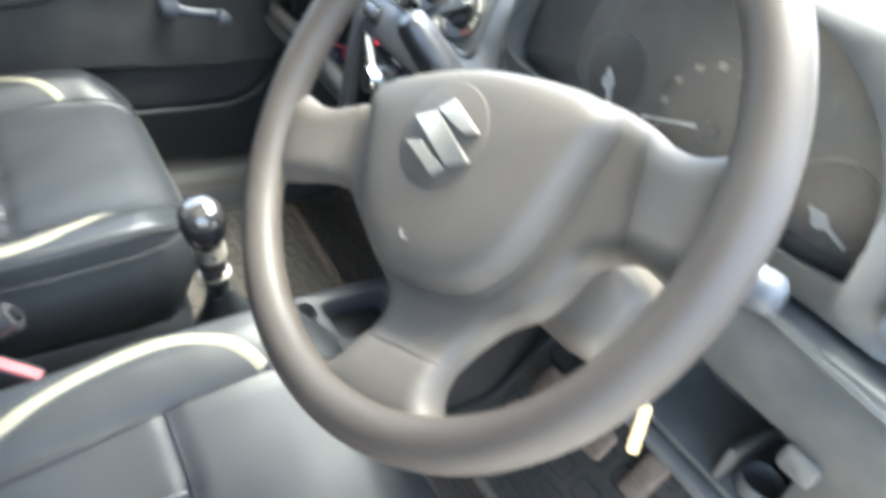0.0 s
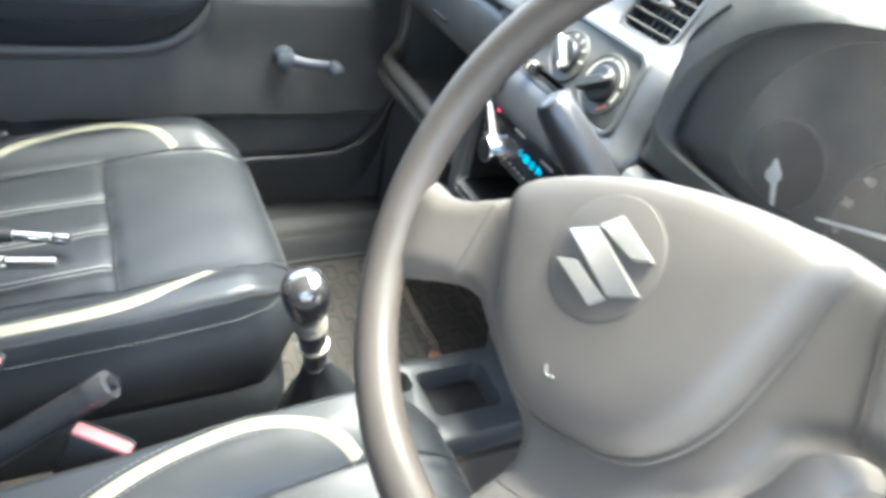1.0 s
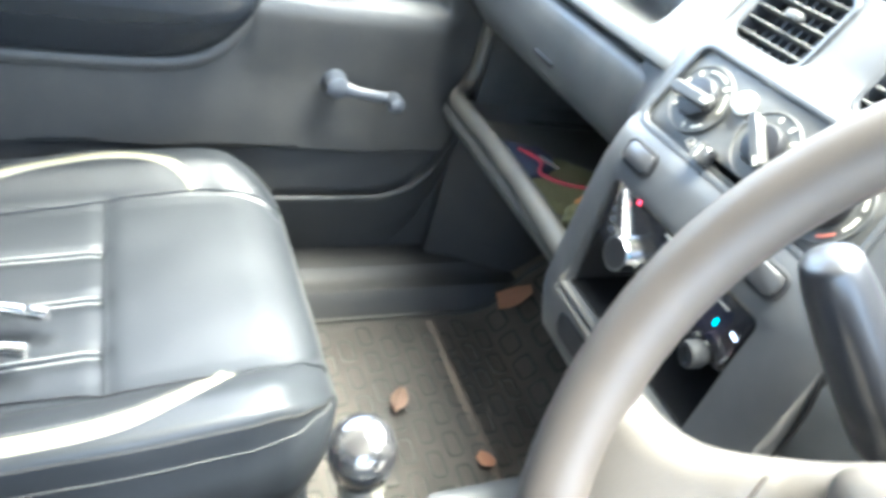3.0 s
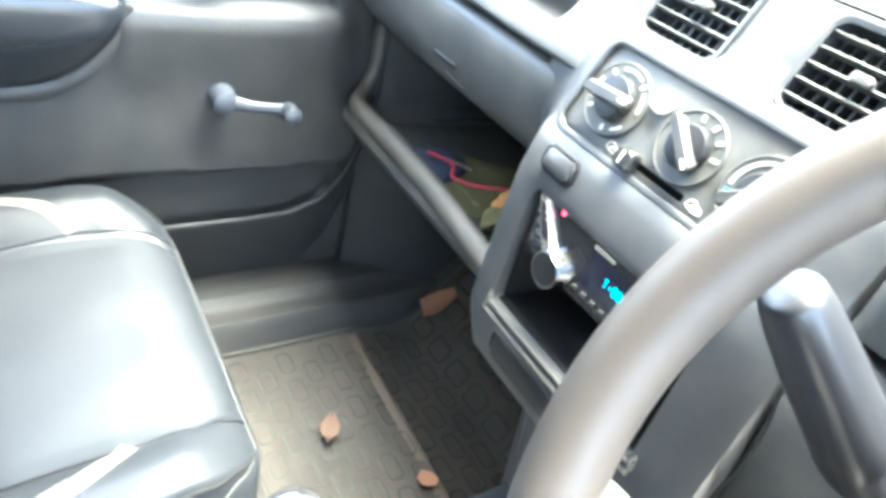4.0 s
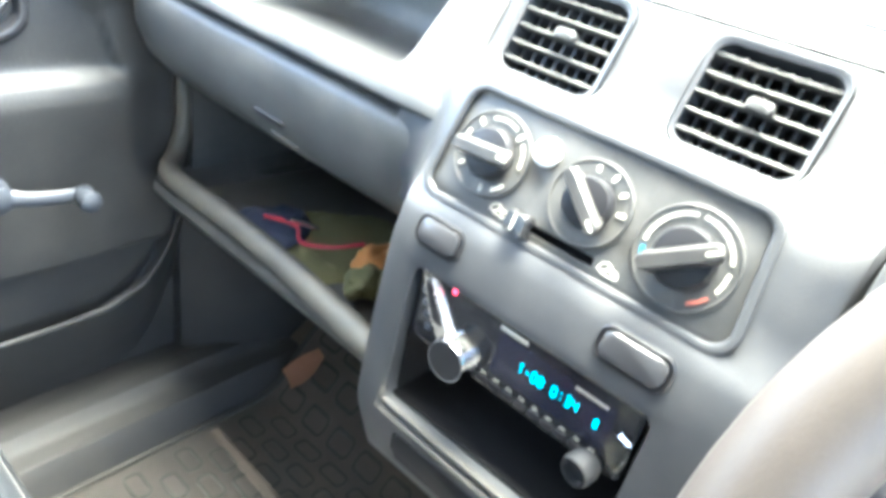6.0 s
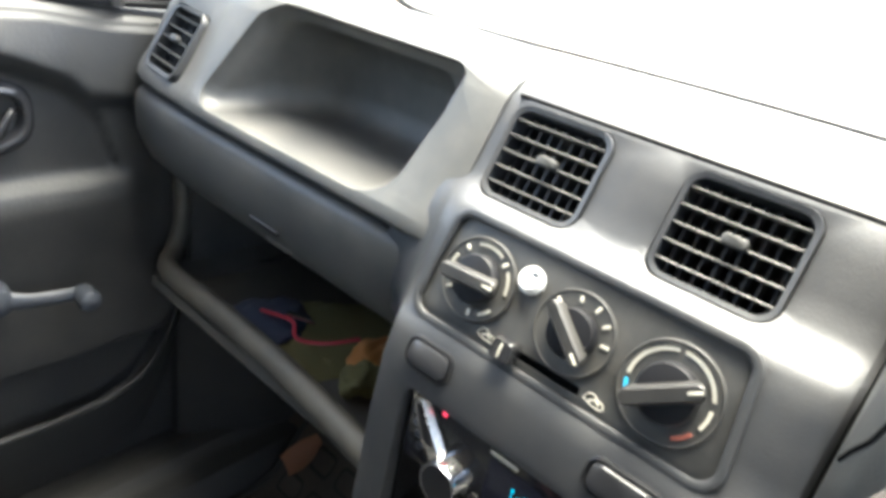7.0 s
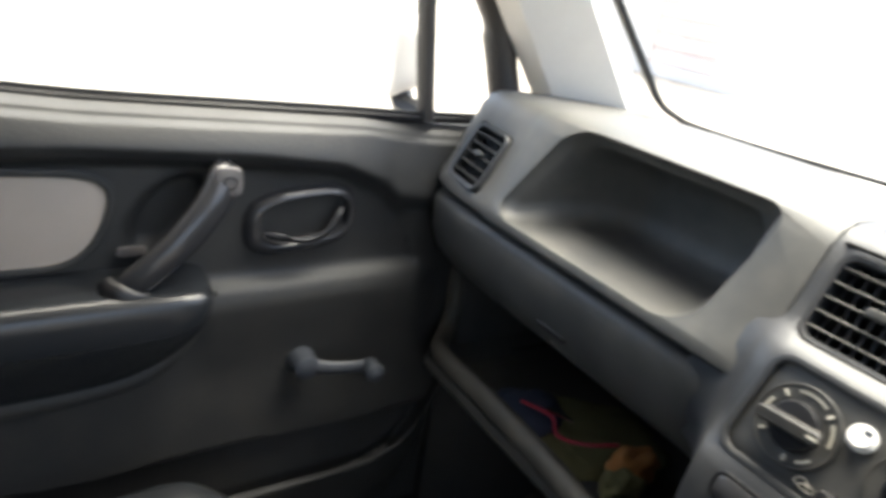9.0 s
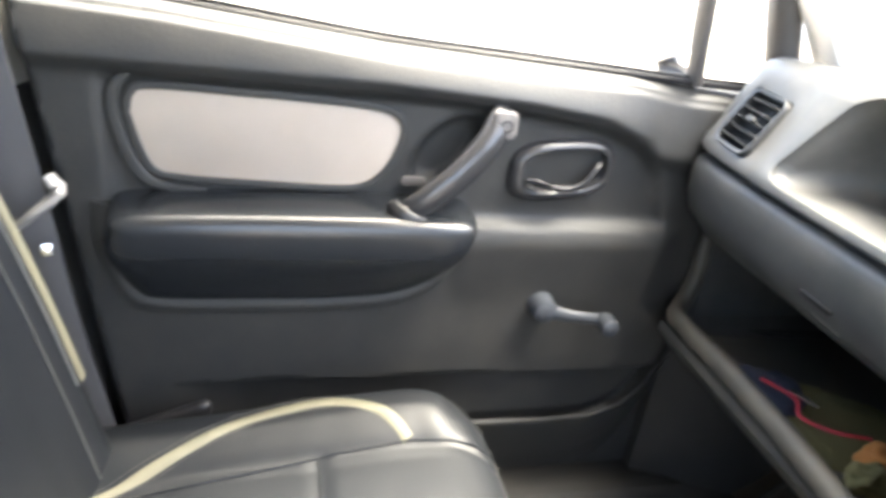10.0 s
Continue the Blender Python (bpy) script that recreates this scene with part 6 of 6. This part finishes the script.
side = (side - AXIS * side.dot(AXIS)).normalized()
along = AXIS.cross(side)
for d, across, w in ((0.034, -0.003, 0.0016), (0.044, 0.001, 0.0022), (0.055, -0.0045, 0.0013), (0.055, 0.001, 0.0013), (0.055, 0.006, 0.0013), (0.063, -0.004, 0.0013), (0.063, 0.0015, 0.0013), (0.063, 0.0065, 0.0013), (0.069, 0.0025, 0.0013)):
    hit, facing = skin.ray_cast(TIP + AXIS * d + along * across + side * 0.06, -side)[:2]
    if hit:
        if facing.dot(side) < 0:
            facing = -facing
        part("stalk_print", slab(ring(w * 1.5, 0.0010, 0.0004), 0.0004, frame_at(hit + facing * 0.0002, facing, AXIS), 0.0001), M_WHITE, st)
S1 = CM @ Vector((0.055, 0.012, -0.085))
st = part("light_stalk", tube([S1, Vector((-0.135, -0.455, 0.712)), Vector((-0.131, -0.485, 0.710)), Vector((-0.128, -0.510, 0.709)), Vector((-0.125, -0.534, 0.710))], [0.007, 0.0085, 0.010, 0.0115, 0.0125], 14, flat=0.85, steps=20), M_GREY, colm, "grey light stalk")
part("stalk_end", tube([Vector((-0.127, -0.522, 0.7095)), Vector((-0.124, -0.540, 0.710)), Vector((-0.121, -0.554, 0.711)), Vector((-0.120, -0.559, 0.7115))], [0.0118, 0.0135, 0.0125, 0.007], 18, steps=10), M_GREY, st)


# ---- floor mats ----
def mat_z(x):
    return 0.012 + 0.95 * max(0, x - 0.165) * step(0.165, 0.24, x)


def floor_mat(y0, y1, label, seed, mat, front):
    """Rubber mat: dusty heel pad behind, darker toe part before, upturned border and oblong tread loops across the car."""
    fm = thing("floor_mat", (0.0, (y0 + y1) / 2, 0.005), label, "floor mat", "floor mats")

    def top_z(x, y):
        return mat_z(x) + 0.004 + 0.0025 * noise.noise((x * 9, y * 9, seed)) + 0.010 * step(0.015, 0.0, min(y - y0, y1 - y))

    for name, x0, x1, m, up in (("toe_part", 0.050, 0.36, front, 0.0), ("heel_pad", -0.36, 0.066, mat, 0.0022)):
        bm = loft([[(x, y, top_z(x, y) + up) for y in np.linspace(y0, y1, 30)] for x in np.linspace(x0, x1, 22)], close=False)
        bmesh.ops.solidify(bm, geom=bm.faces[:], thickness=0.006)
        part(name, bm, m, fm)
        bm = bmesh.new()
        row, x = 0, x0 + (0.026 if up else 0.034)
        while x < x1 - 0.014:
            y = y0 + 0.045 + (0.031 if row % 2 else 0.0)
            while y < y1 - 0.035:
                big, small = ring(0.0134, 0.0239, 0.0080, 2), ring(0.0100, 0.0205, 0.0058, 2)
                loops = [[(x + a, y + b, top_z(x + a, y + b) + up + h) for a, b in o] for o, h in ((big, -0.001), (big, 0.0020), (small, 0.0020), (small, -0.001))]
                loft(loops, cap=False, bm=bm)
                y += 0.062
            x += 0.0385
            row += 1
        part("tread", bm, M_TREAD, fm, "raised dark oblong tread loops")
    for y in (y0 + 0.004, y1 - 0.004):
        part("border", tube([(x, y, mat_z(x) + 0.014) for x in np.linspace(-0.35, 0.34, 16)], 0.0045, 8, steps=30), M_TREAD, fm)
    part("seam_ridge", tube([(0.060 + 0.012 * k, y0 + 0.015 + (y1 - y0 - 0.03) * k, mat_z(0.06) + 0.0062) for k in np.linspace(0, 1, 9)], 0.0095, 8, flat=0.28), M_RIDGE, fm, "brown worn ridge between the two parts")
    return fm


floor_mat(0.105, 0.533, "dusty brown rubber floor mat with oblong tread on the passenger floor", 3, M_MAT, M_MATDARK)
floor_mat(-0.56, -0.13, "dark brown rubber floor mat with oblong tread under the pedals", 5, material("dark_rubber", (0.05, 0.042, 0.035), 0.75, grain=0.5, grain_scale=300, stain=(0.13, 0.10, 0.075), stain_amount=0.6), M_MATDARK)


def scrap(name, outline, at, turn, mat, label, category, curl=0.01, thick=0.0012):
    """A thin curled bit of leaf or paper lying on the floor."""
    bm = bmesh.new()
    n = 9
    m = Matrix.Translation(at) @ turn
    rows = []
    for i in range(n):
        t = i / (n - 1)
        w = float(np.interp(t, [p[0] for p in outline], [p[1] for p in outline]))
        rows.append([m @ Vector(((t - 0.5) * outline[-1][2] if len(outline[-1]) > 2 else (t - 0.5) * 0.05, k * w, curl * (k * k + 0.6 * (2 * t - 1) ** 2))) for k in (-1, -0.5, 0, 0.5, 1)])
    loft(rows, close=False, bm=bm)
    bmesh.ops.solidify(bm, geom=bm.faces[:], thickness=thick)
    ob = part(name, bm, mat)
    return tagged(ob, label, category)


scrap("dry_leaf", [(0, 0.002), (0.3, 0.013), (0.6, 0.015), (0.85, 0.009), (1, 0.002, 0.052)], (-0.052, 0.330, 0.024), pose(0, 0, 0, 0, 0, 60), M_LEAF, "curled dry brown leaf on the rubber mat", "leaf")
scrap("paper_scrap", [(0, 0.022), (0.3, 0.026), (0.6, 0.024), (1, 0.012, 0.07)], (0.222, 0.488, 0.090), pose(0, 0, 0, 4, -38, -20), M_BRICK, "crumpled terracotta paper scrap in the footwell", "litter", 0.006)
scrap("paper_scrap", [(0, 0.006), (0.3, 0.012), (0.6, 0.014), (1, 0.008, 0.03)], (0.05, 0.20, 0.024), pose(0, 0, 0, 0, 0, 130), M_BRICK, "small brown paper scrap on the rubber mat", "litter", 0.004)

# ---- things on the parcel shelf ----


def crumple(at, size, seed, mat, name, label, category, squash=0.5):
    bm = bmesh.new()
    bmesh.ops.create_icosphere(bm, subdivisions=4, radius=1)
    for v in bm.verts:
        p = v.co.copy()
        f = 1 + 0.35 * noise.noise(p * 1.7 + Vector((seed, 0, 0))) + 0.16 * noise.noise(p * 4.2 + Vector((0, seed, 0)))
        v.co = Vector((p.x * size[0] * f, p.y * size[1] * f, max(p.z * squash, -0.35) * size[2] * f))
    turned(bm, Matrix.Translation(at))
    return tagged(part(name, bm, mat, sharp=80), label, category)


crumple((0.150, 0.300, 0.425), (0.034, 0.022, 0.05), 2.0, M_ORANGE, "cloth", "crumpled orange cloth on the parcel shelf", "cloth")
crumple((0.115, 0.285, 0.420), (0.030, 0.022, 0.036), 5.5, M_OLIVE, "cloth", "crumpled olive cloth on the parcel shelf", "cloth")
crumple((0.12, 0.46, 0.405), (0.05, 0.05, 0.022), 9.1, material("navy_cloth", (0.03, 0.04, 0.07), 0.9), "cloth", "folded dark blue cloth on the parcel shelf", "cloth")
crumple((0.17, 0.38, 0.400), (0.08, 0.09, 0.022), 4.1, M_OLIVE, "cloth", "flat dusty green cloth on the parcel shelf", "cloth", 0.3)
tagged(part("cable", tube([(0.10, 0.46, 0.425), (0.11, 0.41, 0.432), (0.09, 0.375, 0.434), (0.11, 0.345, 0.436), (0.145, 0.325, 0.440)], 0.0026, 7, steps=24), M_WIRE), "thin red cable across the parcel shelf", "cable")
tagged(part("plug", tube([(0.118, 0.428, 0.428), (0.126, 0.408, 0.430), (0.132, 0.392, 0.430)], [0.005, 0.004, 0.002], 8), M_CHROME), "small metal plug on the parcel shelf", "plug")

# ---- steering lock on the passenger seat ----
lock = thing("shackle_lock", (-0.60, 0.245, 0.318), "black U-shaped shackle lock with bright steel ends lying on the seat", "lock")
zc = 0.330
part("shackle", tube([(-0.578, 0.277, zc), (-0.605, 0.281, zc), (-0.632, 0.272, zc), (-0.640, 0.248, zc), (-0.630, 0.226, zc), (-0.608, 0.221, zc), (-0.592, 0.220, zc)], [0.0085, 0.011, 0.013, 0.0145, 0.014, 0.0125, 0.012], 12, steps=30), M_BLACK, lock, "black coated bow")
part("steel_end", tube([(-0.580, 0.277, zc), (-0.535, 0.263, zc)], 0.0068, 12), M_CHROME, lock, "bright steel end")
part("notched_tip", tube([(-0.536, 0.2635, zc), (-0.530, 0.2615, zc), (-0.514, 0.2565, zc)], [0.0055, 0.008, 0.0072], 12), M_CHROME, lock)
part("steel_end", tube([(-0.594, 0.220, zc), (-0.586, 0.2185, zc), (-0.583, 0.218, zc), (-0.529, 0.207, zc)], [0.0105, 0.0105, 0.0078, 0.0078], 12), M_CHROME, lock, "bright steel end")

# ---- seat belt by the door ----
M_WEBTAG = material("tongue_grey", (0.16, 0.16, 0.165), 0.45)
belt = thing("seat_belt", (-0.78, 0.61, 0.25), "black seat belt webbing with grey tongue beside the passenger seat", "seat belt")
pts = [(-0.85, 0.655, 1.12), (-0.815, 0.63, 0.80), (-0.785, 0.612, 0.60), (-0.765, 0.600, 0.45), (-0.735, 0.592, 0.28), (-0.72, 0.592, 0.20)]
rows = []
for p in ease(pts, 20):
    rows.append([p + Vector((dx, dy, 0)) for dx, dy in ((-0.022, -0.004), (0.022, 0.002), (0.022, 0.0035), (-0.022, -0.0025))])
part("webbing", loft(rows), M_BELT, belt)
part("tongue", tube([(-0.79, 0.585, 0.562), (-0.765, 0.582, 0.585), (-0.742, 0.590, 0.606), (-0.752, 0.596, 0.622)], [0.008, 0.011, 0.011, 0.008], 8, flat=0.5, steps=10), M_WEBTAG, belt, "grey belt tongue")
part("plate", slab(ring(0.006, 0.007, 0.002), 0.003, frame_at((-0.760, 0.585, 0.540), (0.2, -1, 0.2)), 0.001), M_CHROME, belt)
part("anchor", tube([(-0.752, 0.60, 0.275), (-0.735, 0.592, 0.262), (-0.722, 0.592, 0.240)], [0.010, 0.016, 0.012], 10), M_SILVER, belt, "metal belt anchor")

# ---- outside ----
mirror = thing("door_mirror", (0.06, 0.80, 0.74), "pale door mirror outside the passenger window", "car mirror")
part("housing", loft([[(0.04 + dx, 0.84 + a * 0.7, 0.82 + b) for a, b in ring(0.085 * k, 0.062 * k, 0.035)] for dx, k in ((0.05, 0.6), (0.04, 0.85), (0.0, 1.0), (-0.012, 1.0))]), M_BODY, mirror)
part("foot", tube([(0.07, 0.745, 0.74), (0.06, 0.80, 0.745), (0.055, 0.82, 0.775)], 0.018, 8), M_BLACK, mirror)


def house(x, y, w, d, h, mat, label, openings):
    hs = thing("house", (x, y, -0.36), label, "house")
    cut = [box(x - d / 2 - 0.2, x - d / 2 + 0.12, y + a, y + b, c - 0.36, e - 0.36) for a, b, c, e in openings]
    part("wall", carved(box(x - d / 2, x + d / 2, y - w / 2, y + w / 2, -0.36, h - 0.36), cut, 0.0), mat, hs)
    part("roof", box(x - d / 2 - 0.2, x + d / 2 + 0.2, y - w / 2 - 0.2, y + w / 2 + 0.2, h - 0.36, h - 0.16, 0.02), M_WALL, hs)
    for a, b, c, e in openings:
        sh = part("shutter", box(x - d / 2 + 0.08, x - d / 2 + 0.12, y + a, y + b, c - 0.36, e - 0.36), M_SHUTTER, hs)
        for i in range(int((e - c) / 0.25)):
            part("slat", box(x - d / 2 + 0.06, x - d / 2 + 0.082, y + a, y + b, c - 0.36 + 0.25 * i + 0.02, c - 0.36 + 0.25 * i + 0.22), M_SHUTTER, sh)
    return hs


house(11.5, 9.5, 6.0, 5.0, 3.4, M_WALL, "pale plastered house with brown shutters", [(-2.4, -1.0, 0.2, 2.3), (0.4, 1.8, 0.2, 2.3)])
house(15.0, 3.0, 4.0, 5.0, 2.6, M_PINK, "faded pink plastered house", [(-1.6, -0.4, 0.2, 2.3)])
M_YELLOW = material("yellow_petal", (0.88, 0.78, 0.26), 0.6)
scrap("flower_petal", [(0, 0.008), (0.4, 0.014), (0.8, 0.012), (1, 0.006, 0.034)], (0.234, -0.008, 0.802), pose(0, 0, 0, 0, 0, 70), M_YELLOW, "dried yellow petal on the dusty dashboard top", "petal", 0.003)
scrap("flower_petal", [(0, 0.003), (0.4, 0.007), (0.8, 0.006), (1, 0.003, 0.018)], (0.214, 0.016, 0.803), pose(0, 0, 0, 0, 0, 20), M_YELLOW, "small dried yellow petal on the dusty dashboard top", "petal", 0.002)


# ---- pedals ----
def pedal(y, x, z, w, h, lean, label):
    """A hanging pedal: bent steel arm, pad and ribs."""
    pd = thing("pedal", (x, y, z), label, "pedal", "pedals")
    m = frame_at((x, y, z), (-math.cos(radians(lean)), 0, math.sin(radians(lean))))
    part("arm", tube([(x + 0.16, y, z + 0.30), (x + 0.12, y, z + 0.16), (x + 0.05, y, z + 0.03), (x + 0.006, y, z)], 0.0075, 8, steps=14), M_BLACK, pd)
    part("pad", slab(ring(w, h, 0.008), 0.012, m, 0.003), M_WORN, pd, "worn brown rubber pad")
    for i in range(5):
        b = -h + 2 * h * (i + 1) / 6
        part("rib", slab(ring(w * 0.82, 0.0022, 0.001), 0.003, m @ Matrix.Translation((0, b, 0.0118)), 0.0008), M_WORN, pd)
    return pd


pedal(-0.225, 0.215, 0.125, 0.030, 0.026, 35, "clutch pedal with worn brown ribbed pad")
pedal(-0.320, 0.215, 0.125, 0.032, 0.026, 35, "brake pedal with worn brown ribbed pad")
pedal(-0.405, 0.255, 0.105, 0.020, 0.042, 40, "narrow accelerator pedal with worn ribbed pad")
